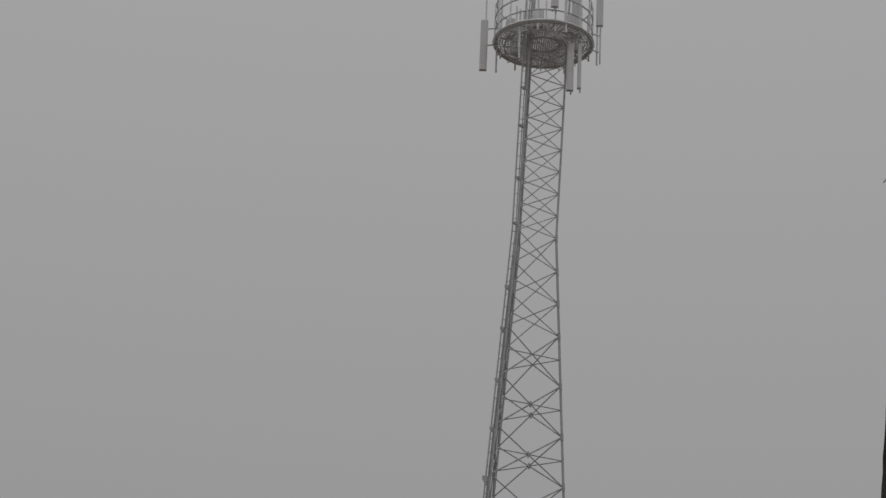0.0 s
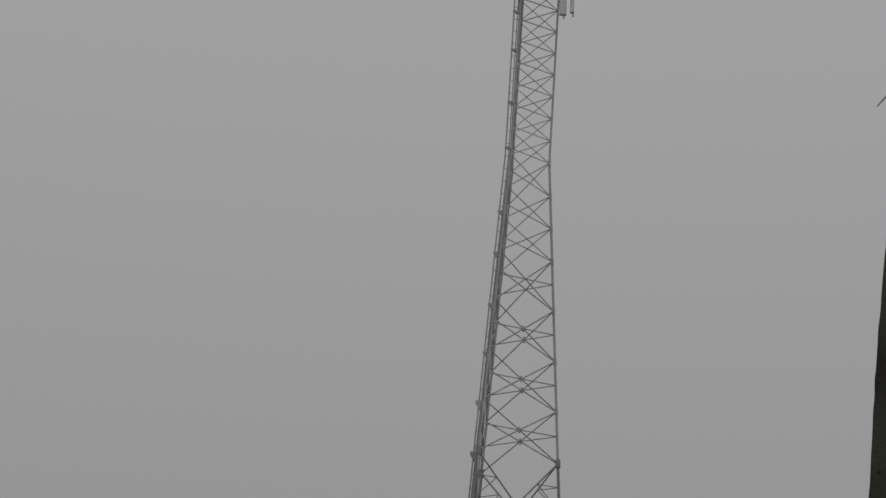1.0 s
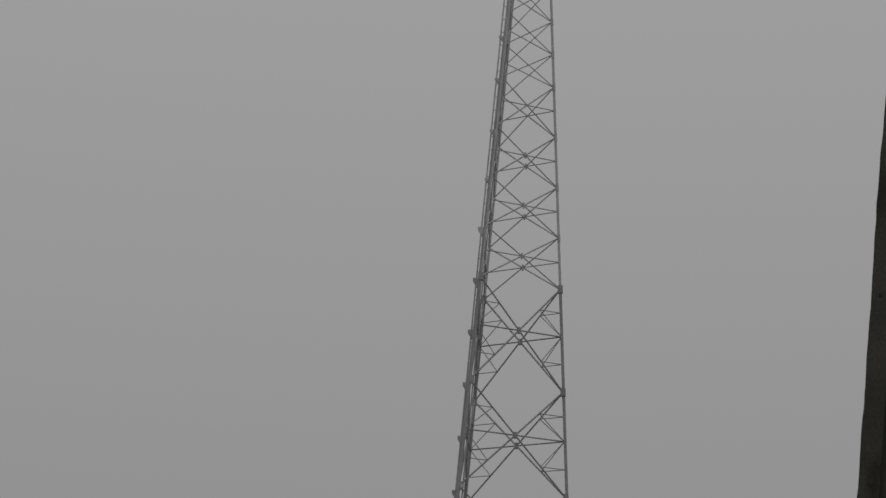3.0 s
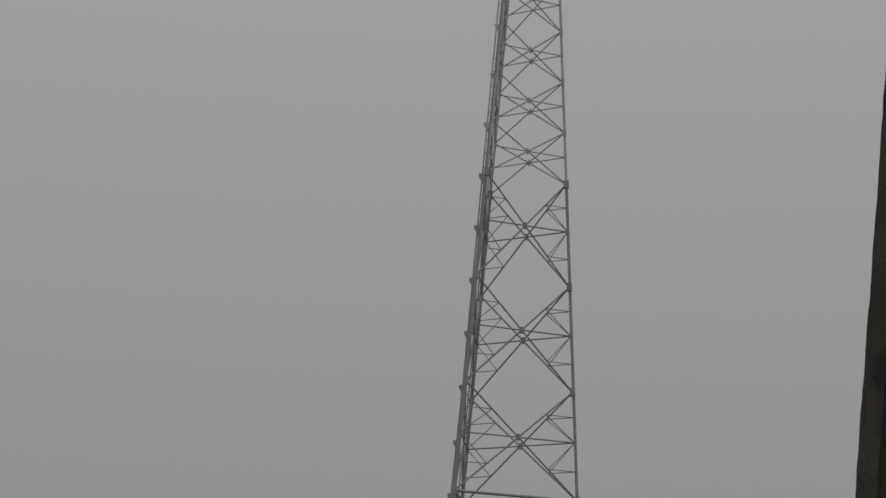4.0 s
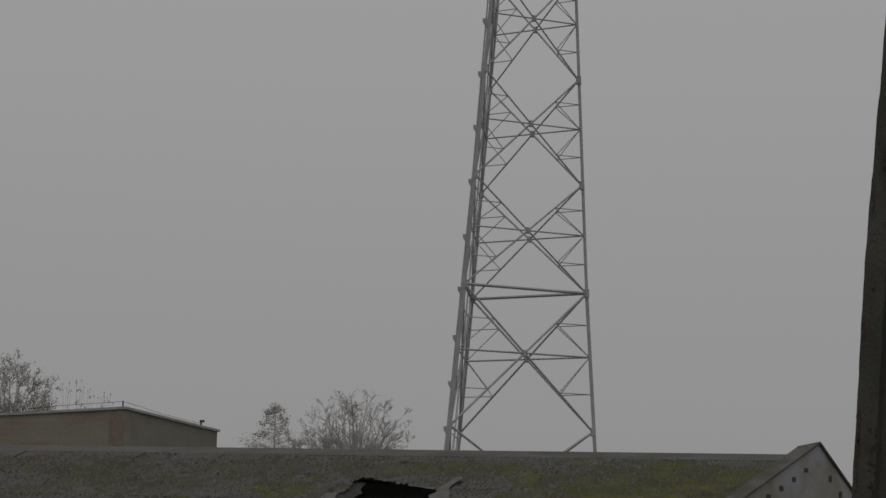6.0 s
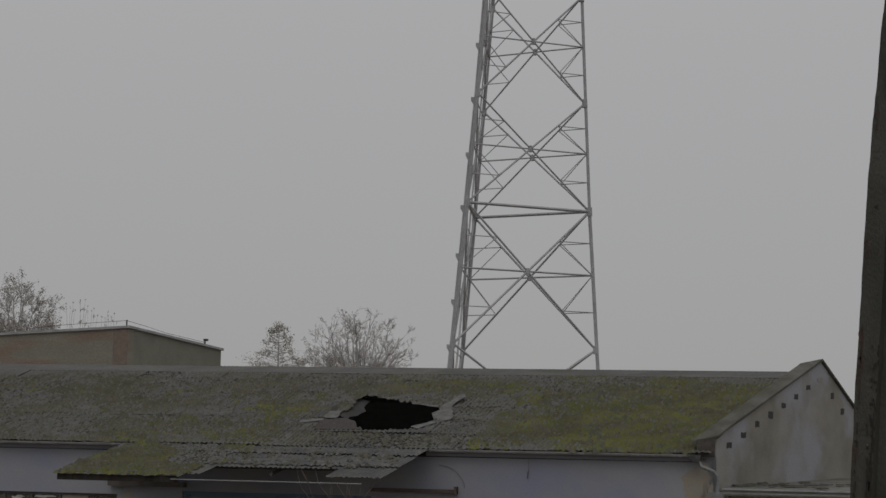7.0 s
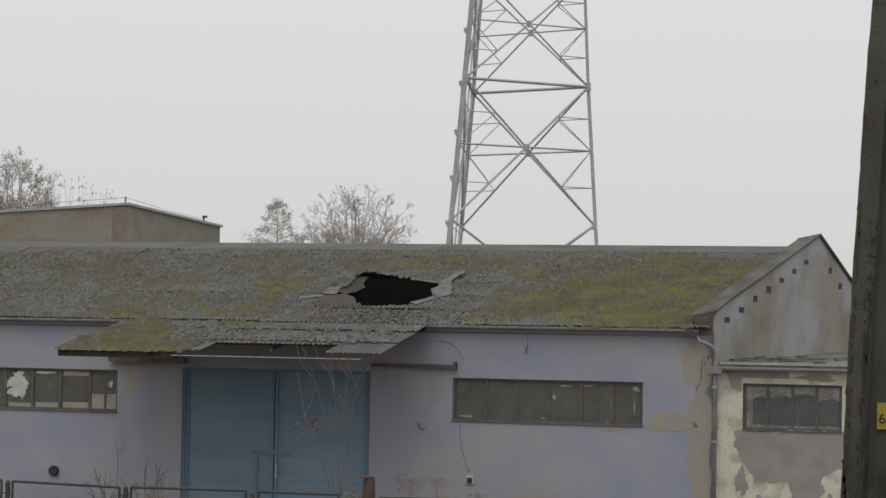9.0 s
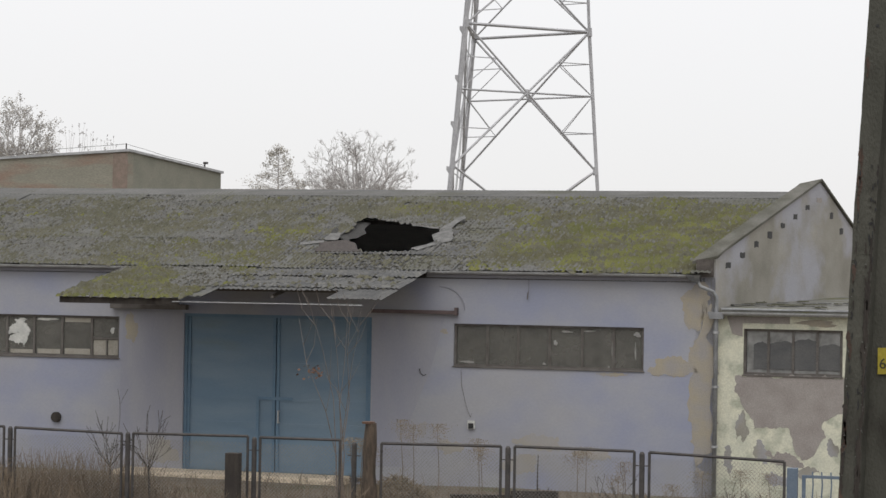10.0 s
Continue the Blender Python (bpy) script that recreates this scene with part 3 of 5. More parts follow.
for u, z, w, h, sd in ((5.0, 2.0, 0.20, 1.7, 1), (4.86, 3.5, 0.24, 0.45, 2), (4.45, 2.35, 0.36, 0.22, 3), (1.95, 0.88, 0.5, 0.13, 5), (-0.35, 1.05, 0.10, 0.12, 6), (0.2, 0.72, 0.24, 0.14, 7), (3.3, 2.19, 0.25, 0.035, 8), (-6.42, 2.85, 0.13, 0.28, 9), (-5.75, 0.45, 0.35, 0.25, 10), (0.05, 2.92, 0.07, 0.05, 12), (3.0, 0.7, 0.3, 0.12, 13), (1.6, 0.45, 0.3, 0.2, 14)):
    wall_patch(hall, "bare_plaster", OCHRE if z > 1.5 else FAINT, jag(ragged(u, z, w, h, sd, 22, 0.32), sd, 2, 0.3), -0.004, "ochre plaster where paint has peeled")
GREYPATCH = surface("grey_wall_stain", (0.275, 0.28, 0.325), (0.31, 0.31, 0.335), 0.9, 2, 40, 0.04, stretch=(1, 1, 0.4), grit=0.04)
wall_patch(hall, "wall_repair", GREYPATCH, [(-6.68, 0.4), (-6.6, 3.2), (-5.32, 3.2), (-5.32, 0.3), (-5.8, 0.2)], 0.0, "greyer repaired strip of wall beside the door")
wall_patch(hall, "wall_repair", GREYPATCH, [(-1.38, 0.3), (-1.38, 3.2), (-0.5, 3.3), (0.1, 3.35), (-0.2, 2.2), (-0.6, 1.2), (-0.5, 0.3)], 0.0, "greyer repaired strip of wall beside the door")

# vent hole, junction box and wires
part("vent_pipe", Shape().tube([(-8.01, -0.06, 1.02), (-8.01, 0.05, 1.02)], 0.105, 14).tube([(-8.01, -0.075, 1.02), (-8.01, -0.06, 1.02)], 0.085, 14), DARKWOOD, hall, "round dark vent in the wall")
part("junction_box", Shape().box(0.55, 0.69, -0.05, -0.001, 1.08, 1.24), WHITE, hall, "small pale junction box")
part("box_lid", Shape().box(0.57, 0.67, -0.06, -0.05, 1.09, 1.19), BLACK, hall)
part("loose_cable", Shape().tube([(0.40, -0.02, 2.2), (0.42, -0.03, 1.9), (0.52, -0.03, 1.5), (0.60, -0.03, 1.3), (0.63, -0.04, 1.38)], 0.004, 5), FRAME, hall)
part("loose_cable", Shape().tube([(-0.42, -0.02, 2.2), (-0.40, -0.05, 2.12), (-0.34, -0.06, 2.07), (-0.28, -0.05, 2.09)], 0.009, 5), BLACK, hall)
part("loose_cable", Shape().tube([(1.70, -0.02, 3.95), (1.70, -0.02, 3.72), (1.69, -0.04, 3.68), (1.68, -0.04, 3.56)], [0.003, 0.004, 0.012, 0.011], 5), FRAME, hall)
arc = [(-0.5 + 0.5 * math.cos(a) + 0.45, -0.012, 3.36 + 0.42 * math.sin(a)) for a in np.linspace(0, 1.6, 8)]
part("cable_arc", Shape().tube(arc, 0.012, 5), GREYPATCH, hall)


def half_gutter(u0, u1, v, z, r=0.075):
    s = Shape()
    n = 8
    pts = []
    for u in (u0, u1):
        for rr in (r, r - 0.012):
            pts += [(u, v - rr * math.cos(math.pi * k / n), z - rr * math.sin(math.pi * k / n)) for k in range(n + 1)]
    m = n + 1
    f = []
    for k in range(n):
        f += [(k, k + 1, 2 * m + k + 1, 2 * m + k), (m + k, 3 * m + k, 3 * m + k + 1, m + k + 1)]
    f += [(0, 2 * m, 3 * m, m), (n, m + n, 3 * m + n, 2 * m + n)]
    return s.add(pts, f)


for a, b in ((-0.22, 4.8), (U0, -6.5)):
    g = part("gutter", half_gutter(a, b, -0.20, 4.075, 0.055), ZINC, hall, "grey zinc eaves gutter")
    for u in np.arange(a + 0.3, b, 0.9):
        part("gutter_bracket", Shape().box(u - 0.015, u + 0.015, -0.285, 0.0, 4.035, 4.043), ZINC, g)
for a, b in ((-0.3, 4.86), (U0, -6.5)):
    part("fascia", Shape().box(a, b, -0.06, -0.001, 3.95, 4.06), GREYPATCH, hall, "grey-painted eaves board")
dp = part("downpipe", Shape().tube([(4.92, -0.2, 3.98), (4.98, -0.2, 3.86), (5.2, -0.15, 3.77), (5.27, -0.1, 3.68), (5.27, -0.1, 3.4), (5.27, -0.1, 0.0)], [0.034, 0.034, 0.034, 0.034, 0.040, 0.040], 10), ZINCOLD, hall, "grey zinc downpipe at the corner", smooth=True)
part("hopper", Shape().prism([(5.16, 3.27), (5.40, 3.27), (5.44, 3.40), (5.12, 3.40)], 1, -0.2, -0.02), ZINCOLD, dp, "square rain hopper")
for z in (0.9, 2.0, 3.0):
    part("pipe_clip", Shape().tube([(5.27, -0.1, z), (5.27, -0.1, z + 0.04)], 0.062, 10), ZINC, dp)
part("gutter_end", Shape().prism([(4.72, 4.07), (4.80, 3.95), (4.95, 3.93), (4.98, 4.07)], 1, -0.28, -0.05), ROOFBARE, hall)

# ---- lean-to beside the gable ----
annex = thing("lean_to", "low flat-roofed lean-to with peeling cream walls", "building", SITE)
A_WIN = (5.76, 7.56, 2.255, 3.10)
part("front_wall", wall_with_openings(5.24, 9.4, -0.3, 3.36, 0.02, 0.3, [A_WIN]), CREAM, annex, "peeling cream limewashed wall")
part("back_wall", Shape().box(7.6, 9.4, 7.7, 8.0, -0.3, 3.36).box(9.1, 9.4, 0.3, 7.7, -0.3, 3.36), INSIDE, annex)
roof_s = Shape().prism([(-0.12, 3.40), (-0.12, 3.47), (8.1, 3.66), (8.1, 3.56)], 0, 5.36, 9.5)
flat = part("flat_roof", roof_s, surface("flat_roof_felt", (0.12, 0.12, 0.105), (0.18, 0.178, 0.165), 0.95, 3, 40, 0.4, third=(0.10, 0.10, 0.05), third_scale=1.5), annex, "flat felt roof with moss and pale scraps")
for k in range(26):
    u, v = rnd(5.5, 8.2), rnd(-0.05, 3.5)
    w, d = rnd(0.04, 0.25), rnd(0.05, 0.3)
    part("felt_scrap", Shape().prism(ragged(u, v, w, d, k, 10), 2, 3.475 + 0.0232 * v + 0.02, 3.495 + 0.0232 * v + 0.02), LICHEN if k % 2 else MOSSO, flat)
part("gutter", half_gutter(5.4, 9.4, -0.2, 3.40, 0.06), ZINC, annex, "grey zinc gutter")
part("edge_flashing", Shape().box(5.36, 9.5, -0.14, -0.125, 3.445, 3.478), ZINC, annex, "pale metal roof edge")
window(annex, *A_WIN, (6.21, 6.66, 7.1), v=0.02, panes=(0, 1, 2, 3))
# Dark patches put on the panes stand in for the unlit room behind.
VOID = surface("dark_room_behind_glass", (0.080, 0.081, 0.083), (0.105, 0.105, 0.104), 0.5, 3)
for k, (a, b, h) in enumerate(((5.94, 6.185, 2.86), (6.235, 6.635, 2.88), (6.685, 7.075, 2.93), (7.125, 7.51, 2.84))):
    top = [(b, h - 0.03), (a + (b - a) * 0.66, h + 0.01), (a + (b - a) * 0.3, h - 0.01), (a, h - 0.05)]
    wall_patch(annex, "sooty_pane", VOID, [(a, 2.37), (b, 2.36)] + jag(top, k, 2, 0.10)[:-3], 0.09, "dark patch on the pane for the unlit room behind")
wall_patch(annex, "cement_patch", CEMENT, jag([(5.62, 2.235), (5.9, 2.24), (6.2, 2.24), (6.5, 2.24), (6.8, 2.24), (7.1, 2.24), (7.4, 2.24), (7.62, 2.235), (7.62, 1.9), (7.62, 1.6), (7.35, 1.5), (7.2, 1.35), (7.28, 1.15), (7.05, 0.8), (6.85, 0.72), (6.7, 0.95), (6.6, 1.3), (6.3, 1.28), (5.98, 1.26), (5.85, 1.55), (5.72, 1.75), (5.6, 1.95)], 71), 0.018, "large grey cement patch")
wall_patch(annex, "cement_patch", CEMENT, jag(ragged(6.55, 0.72, 0.3, 0.12, 33, 20), 5, 2, 0.3), 0.017, "grey cement patch")
wall_patch(annex, "cement_patch", CEMENT, ragged(6.25, 0.82, 0.07, 0.06, 34, 12), 0.017, "grey cement patch")
wall_patch(annex, "cement_patch", CEMENT, [(5.45, 3.32), (5.55, 3.0), (5.74, 2.95), (5.74, 3.2), (6.6, 3.2), (6.6, 3.33)], 0.018, "grey cement patch")
for k, (u, z, w, h) in enumerate(((5.75, 1.3, 0.1, 0.3), (6.1, 0.85, 0.12, 0.2), (6.95, 0.5, 0.2, 0.1), (7.4, 0.95, 0.1, 0.16), (5.5, 0.7, 0.08, 0.25), (6.4, 0.35, 0.2, 0.12))):
    wall_patch(annex, "cement_patch", GABLE, jag(ragged(u, z, w, h, 60 + k, 16), k, 2, 0.3), 0.019, "greenish stained plaster patch")
wall_patch(annex, "ochre_patch", OCHRE, ragged(7.1, 3.22, 0.35, 0.06, 35, 16), 0.016, "yellowed plaster patch")

# ---- moss on the roof ----
PITCH_U = 1.06 / 11


def along_wave(p, phase, stray=0.014):
    """Draws a place on the roof to a valley (phase 0) or a crest (0.5) of the corrugation."""
    return Vector(((round(p.x / PITCH_U - phase) + phase) * PITCH_U + random.gauss(0, stray), p.y, p.z))


def tufts(name, material, label, picks, size):
    s = Shape()
    for p, k in picks:
        r = rnd(*size) * k
        n = 5
        a0 = rnd(0, 6)
        ring = [(p.x + r * rnd(0.7, 1.25) * math.cos(a0 + 6.283 * i / n), p.y + r * rnd(0.7, 1.25) * math.sin(a0 + 6.283 * i / n), p.z + r * rnd(-0.25, 0.1) + (r * math.sin(a0 + 6.283 * i / n)) * math.tan(PITCH)) for i in range(n)]
        ring = [(p.x + (x - p.x) * 0.95 - (y - p.y) * 0.15, p.y + (y - p.y) * 1.7, p.z + (y - p.y) * 1.7 * math.tan(PITCH) + rnd(-0.2, 0.05) * r) for x, y, z in ring]
        s.add(ring + [(p.x + rnd(-0.3, 0.3) * r, p.y, p.z + r * rnd(0.35, 0.85))], [(i, (i + 1) % n, n) for i in range(n)])
    return part(name, s, material, roof, label, kind="stuff")


green, olive, grey, shade_moss, crust = [], [], [], [], []
for _ in range(64000):
    u, d = rnd(-12.5, 6.0), rnd(0.1, SLOPE)
    p = on_roof(u, d, 0.035)
    if u > U1 + SK * p.y - 0.4 or in_hole(u, d):
        continue
    f = 0.65 * noise.noise((u * 0.8, d * 1.0, 1.7)) + 0.45 * noise.noise((u * 2.3, d * 2.2, 4.0))
    g = noise.noise((u * 0.5, d * 0.8, 8.0)) + 0.4 * noise.noise((u * 1.9, d * 1.7, 3.0))
    if d < 0.6 or d < 1.0 + 0.7 * g + rnd(-0.25, 0.25):
        if random.random() < 0.14 and d > 0.6:
            crust.append((p, 0.7))
        continue
    lush = max(0.0, min(1.0, (u + 1.2) / 5.0)) * (0.25 + 0.75 * min(1.0, d / 3.2))
    lush += 0.42 * math.exp(-((u + 4.6) / 1.9) ** 2) * max(0.0, min(1.0, (d - 2.2) / 2.5)) + 0.45 * math.exp(-((u + 1.2) / 1.6) ** 2 - ((d - 1.7) / 0.6) ** 2)
    bare = -3.6 < u < 0.5 and d > 3.0 - 0.3 * u
    q = random.random()
    low, top = along_wave(p, 0.0), along_wave(p, 0.5)
    patch = noise.noise((u * 3.3, d * 2.6, 6.0))
    if bare:
        if q < 0.08:
            crust.append((top, 0.7))
        elif q < 0.22:
            shade_moss.append((low, 0.7))
        elif q < 0.26 + 0.3 * g:
            olive.append((low, 0.8))
        continue
    # dark tufts on the flank of each wave draw its shadow
    if q < 0.14 - 0.06 * lush:
        shade_moss.append((along_wave(p, 0.25), 0.85))
    elif q < 0.22 + 0.03 * (1 - lush) + 0.05 * patch:
        crust.append((top, 1.0))
    elif q < 0.275 and lush < 0.5 and patch < 0.1 or q < 0.24:
        grey.append((top, 0.9))
    elif 0.92 * lush + 0.8 * f + 0.3 * patch - 0.46 > rnd(-0.2, 0.2):
        green.append((p if random.random() < lush else low, 0.9 + 0.3 * lush))
    elif -0.06 + 0.45 * lush + 0.7 * g + 0.3 * f + 0.35 * patch > rnd(-0.2, 0.2):
        olive.append((low if random.random() < 0.75 else p, 1.0))
    elif random.random() < 0.3:
        crust.append((top if random.random() < 0.6 else p, 0.9))
for _ in range(9500):
    u, q = rnd(-6.4, -0.4), random.random()
    if u > -3.9 and (q > 0.68 or random.random() < 0.86):
        continue
    f = noise.noise((u * 0.8, q * 3, 9.0))
    p = Vector((u, CAN_T[0] + (CAN_L[0] - CAN_T[0]) * q, CAN_T[1] + (CAN_L[1] - CAN_T[1]) * q + 0.03))
    if f + 0.6 * q > 0.2 and u < -3.6 and random.random() < 0.55:
        green.append((p, 1))
    elif f > -0.1 and random.random() < (0.5 if u < -3.4 else 0.12):
        olive.append((p, 1))
    elif random.random() < 0.3:
        (grey if random.random() < 0.4 else crust).append((p, 1))
    elif random.random() < 0.3:
        shade_moss.append((p, 0.9))
big_green = [(q[0], 1) for q in green if random.random() < 0.06]
tufts("moss", MOSSG, "bright green moss cushions", green, (0.03, 0.072))
tufts("moss", MOSSO, "swollen olive moss cushions", big_green, (0.07, 0.13))
tufts("moss", MOSSO, "olive brown moss cushions", olive, (0.03, 0.07))
tufts("lichen", LICHEN, "pale grey lichen flecks", grey, (0.018, 0.042))
tufts("lichen", CRUST, "mid grey lichen crusts", crust, (0.03, 0.065))
tufts("moss", MOSSSHADE, "dark moss tufts coloured as shadow in the hollows", shade_moss, (0.025, 0.055))

# ---- brick shed behind ----
shed = thing("brick_shed", "tall plain shed of stained render and brick behind the warehouse", "building", pose(-9.15, 62, 0, 0, 0, -15.8))
part("front_wall", Shape().prism([(-14, -0.3), (0, -0.3), (0, 7.415), (-0.6, 7.38), (-14, 6.62)], 1, 0, 0.4), SHEDWALL, shed, "stained render with bare red brick showing")
part("side_wall", Shape().prism([(0.4, -0.3), (7.25, -0.3), (7.25, 7.14), (0.4, 7.40)], 0, -0.4, 0.0), SHEDSIDE, shed, "grey rendered side wall")
part("roof", Shape().add([(-14.1, -0.08, 6.62), (0.08, -0.08, 7.42), (0.08, 7.3, 7.14), (-14.1, 7.3, 6.5), (-14.1, -0.08, 6.69), (0.08, -0.08, 7.49), (0.08, 7.3, 7.21), (-14.1, 7.3, 6.57)], [(0, 1, 2, 3), (4, 7, 6, 5), (0, 4, 5, 1), (1, 5, 6, 2), (2, 6, 7, 3), (3, 7, 4, 0)]), ZINC, shed, "thin grey roof edge")
part("brick_pier", Shape().box(-0.45, 0.0, -0.03, 0.0, -0.3, 7.37), BRICK, shed, "bare red brick corner pier")
part("lightning_rod", Shape().tube([(-0.1, 0.1, 7.4), (-0.1, 0.1, 7.66)], 0.022, 5), DARKMETAL, shed)
part("lightning_rod", Shape().tube([(-0.1, 6.1, 7.25), (-0.1, 6.1, 7.45)], 0.03, 5).box(-0.13, 0.0, 6.05, 6.15, 7.38, 7.45), DARKMETAL, shed)
part("roof_wire", Shape().tube([(-4.5, 0.1, 7.25), (-2.2, 0.1, 7.5), (-0.1, 0.1, 7.64), (-0.1, 1.5, 7.56), (-0.1, 3, 7.45), (-0.1, 6.1, 7.34)], 0.006, 4), DARKMETAL, shed)

# ---- lattice mast ----
MX, MY, LEAN, PHI = 1.89, 72.0, 0.029, 1.640
KNOT_Z = [0, 8, 16, 24, 34.4, 44]
KNOT_R = [3.835, 3.03, 2.33, 1.74, 0.92, 0.914]


def leg_at(k, z, out=0.0):
    r = float(np.interp(z, KNOT_Z, KNOT_R)) + out
    a = PHI + (0, -2 * math.pi / 3, 2 * math.pi / 3)[k]
    return Vector((MX + LEAN * (z - 4) + r * math.sin(a), MY + r * math.cos(a), z))


mast = thing("lattice_mast", "tall three-legged galvanised lattice mast with an antenna platform", "mast")
NODES = [0.0, 3.9, 7.55, 12.2, 15.88, 19.52, 23.16, 25.02, 26.85, 28.72, 30.6, 31.85, 33.1, 34.4]
NODES += [34.4 + 0.885 * k for k in range(1, 11)]


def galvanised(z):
    """Steel for each height, paler upwards: the fog's fade is put into the colour."""
    return STEEL if z < 23.2 else STEELMID if z < 34.5 else STEELHAZED


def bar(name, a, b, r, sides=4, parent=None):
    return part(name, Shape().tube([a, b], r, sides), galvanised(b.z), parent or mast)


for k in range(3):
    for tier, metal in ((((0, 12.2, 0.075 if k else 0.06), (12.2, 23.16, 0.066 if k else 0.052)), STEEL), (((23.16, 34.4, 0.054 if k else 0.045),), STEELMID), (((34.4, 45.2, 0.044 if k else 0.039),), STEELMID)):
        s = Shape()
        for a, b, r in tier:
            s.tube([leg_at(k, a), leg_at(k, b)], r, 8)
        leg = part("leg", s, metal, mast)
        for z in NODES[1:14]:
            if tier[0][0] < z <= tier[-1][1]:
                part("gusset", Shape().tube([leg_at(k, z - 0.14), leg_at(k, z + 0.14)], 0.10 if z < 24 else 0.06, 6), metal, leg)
for i, (za, zb) in enumerate(zip(NODES, NODES[1:])):
    big = zb <= 23.2
    thick = 0.039 if za < 12 else 0.032 if big else 0.026 if zb < 31 else 0.021
    for k in range(3):
        j = (k + 1) % 3
        bar("diagonal", leg_at(k, za), leg_at(j, zb), thick)
        bar("diagonal", leg_at(j, za), leg_at(k, zb), thick)
        wa, wb = (leg_at(k, za) - leg_at(j, za)).length, (leg_at(k, zb) - leg_at(j, zb)).length
        q = wa / (wa + wb)
        zc = za + (zb - za) * q
        if zb < 30.7:
            mid = (leg_at(k, zc) + leg_at(j, zc)) / 2
            bar("strut", leg_at(k, zc), leg_at(j, zc), thick * 0.8)
            if zb < 29:
                part("gusset", Shape().tube([mid + Vector((0, 0, -0.11)), mid + Vector((0, 0, 0.11))], 0.055 if big else 0.035, 6), galvanised(zb), mast)
        if abs(zb - 12.2) < 0.01:
            bar("strut", leg_at(k, zb), leg_at(j, zb), 0.05)
        if big:
            for p, o in ((k, j), (j, k)):
                c = (leg_at(k, zc) + leg_at(j, zc)) / 2
                for zn in (za, zb):
                    half = (leg_at(p, zn) + c) / 2
                    zl = half.z
                    bar("brace", half, leg_at(p, zl), 0.016)
                    bar("brace", half, leg_at(p, zc), 0.017)

# cable ladder up the front leg
LEG = 2
side = Vector((-1, -0.2, 0)).normalized()


def rail_off(z):
    return float(np.interp(z, [0, 16, 25, 34, 44], [0.08, 0.09, 0.14, 0.2, 0.24]))


LEVELS = [0, 4, 8, 12, 16, 20, 24, 29, 34.4, 39, 44]
LOW, HIGH = [z for z in LEVELS if z <= 24], [z for z in LEVELS if z >= 24]
ladder = part("cable_ladder", Shape().tube([leg_at(LEG, z) + side * rail_off(z) for z in LOW], 0.03, 6), STEEL, mast, "cable ladder fixed outside one leg")
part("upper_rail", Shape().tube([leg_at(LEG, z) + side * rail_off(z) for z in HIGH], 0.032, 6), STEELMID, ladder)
for i in range(88):
    z = 0.3 + 0.5 * i
    p = leg_at(LEG, z)
    part("rung", Shape().tube([p, p + side * rail_off(z)], 0.014, 4), galvanised(z), ladder)
# wedge brackets, flat on top, on the outside of the leg
STEPS = [1.4, 2.9, 4.4, 5.95, 7.46, 8.93, 10.44, 12.04, 13.8, 15.66, 17.5, 19.34, 21.18, 23.02, 24.87, 26.7, 28.52, 30.48, 32.11, 34.66, 36.45, 38.57, 40.13]
for z in STEPS:
    p, e = leg_at(LEG, z), rail_off(z)
    k = 1.0 if z < 25 else 0.5 if z < 33 else 0.3
    c = [p + side * q + Vector((0, y, h * k)) for y in (-0.05, 0.05) for q, h in ((0.0, 0.05), (e + 0.12 * k, 0.05), (e + 0.12 * k, -0.05), (e * 0.5 + 0.02, -0.30), (0.0, -0.34))]
    wedge = Shape().add(c, [(0, 1, 2, 3, 4), (9, 8, 7, 6, 5)] + [(i, (i + 1) % 5, (i + 1) % 5 + 5, i + 5) for i in range(5)])
    part("bracket", wedge, STEEL if z < 24 else STEELMID, ladder)
part("feeder_cable", Shape().tube([leg_at(LEG, z) + side * rail_off(z) * 0.4 + Vector((0, -0.05, 0)) for z in LEVELS], [0.045, 0.045, 0.045, 0.04, 0.035, 0.03, 0.025, 0.022, 0.02, 0.02, 0.02], 6), STEEL, ladder, "bundle of feeder cables")
climb = part("climbing_ladder", Shape().tube([leg_at(LEG, z).lerp(leg_at(1, z), 0.45) for z in LEVELS], 0.013, 5).tube([leg_at(LEG, z).lerp(leg_at(1, z), 0.55) for z in LEVELS], 0.013, 5), STEEL, mast, "inner climbing ladder")
for i in range(86):
    z = 0.5 + 0.5 * i
    part("rung", Shape().tube([leg_at(LEG, z).lerp(leg_at(1, z), 0.45), leg_at(LEG, z).lerp(leg_at(1, z), 0.55)], 0.010, 4), STEEL, climb)
for i in range(20):
    z = 1.0 + 2.1 * i
    part("step_loop", Shape().tube([leg_at(1, z), leg_at(1, z) * 0.5 + leg_at(2, z) * 0.5 + Vector((-0.08, 0, 0.1)), leg_at(2, z)], 0.02, 4), STEEL, mast)

# platform; pale steel and open bars stand in for fog over a denser deck
PC = Vector((MX + LEAN * 38.2 + 0.02, MY, 0))
R_P = 1.85


def ring(shape, r, z, thick, n=24):
    pts = [PC + Vector((r * math.cos(2 * math.pi * k / n), r * math.sin(2 * math.pi * k / n), z)) for k in range(n + 1)]
    return shape.tube(pts, thick, 5, caps=False)


Z_D = 42.36
platform = part("platform", ring(ring(Shape(), R_P, Z_D, 0.06), 0.6, Z_D, 0.05), STEELHAZED, mast, "round open steel grating platform with railings, paled as by fog")
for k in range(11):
    part("grating_ring", ring(Shape(), 0.72 + 0.105 * k, Z_D + 0.03, 0.026), STEELHAZED, platform)
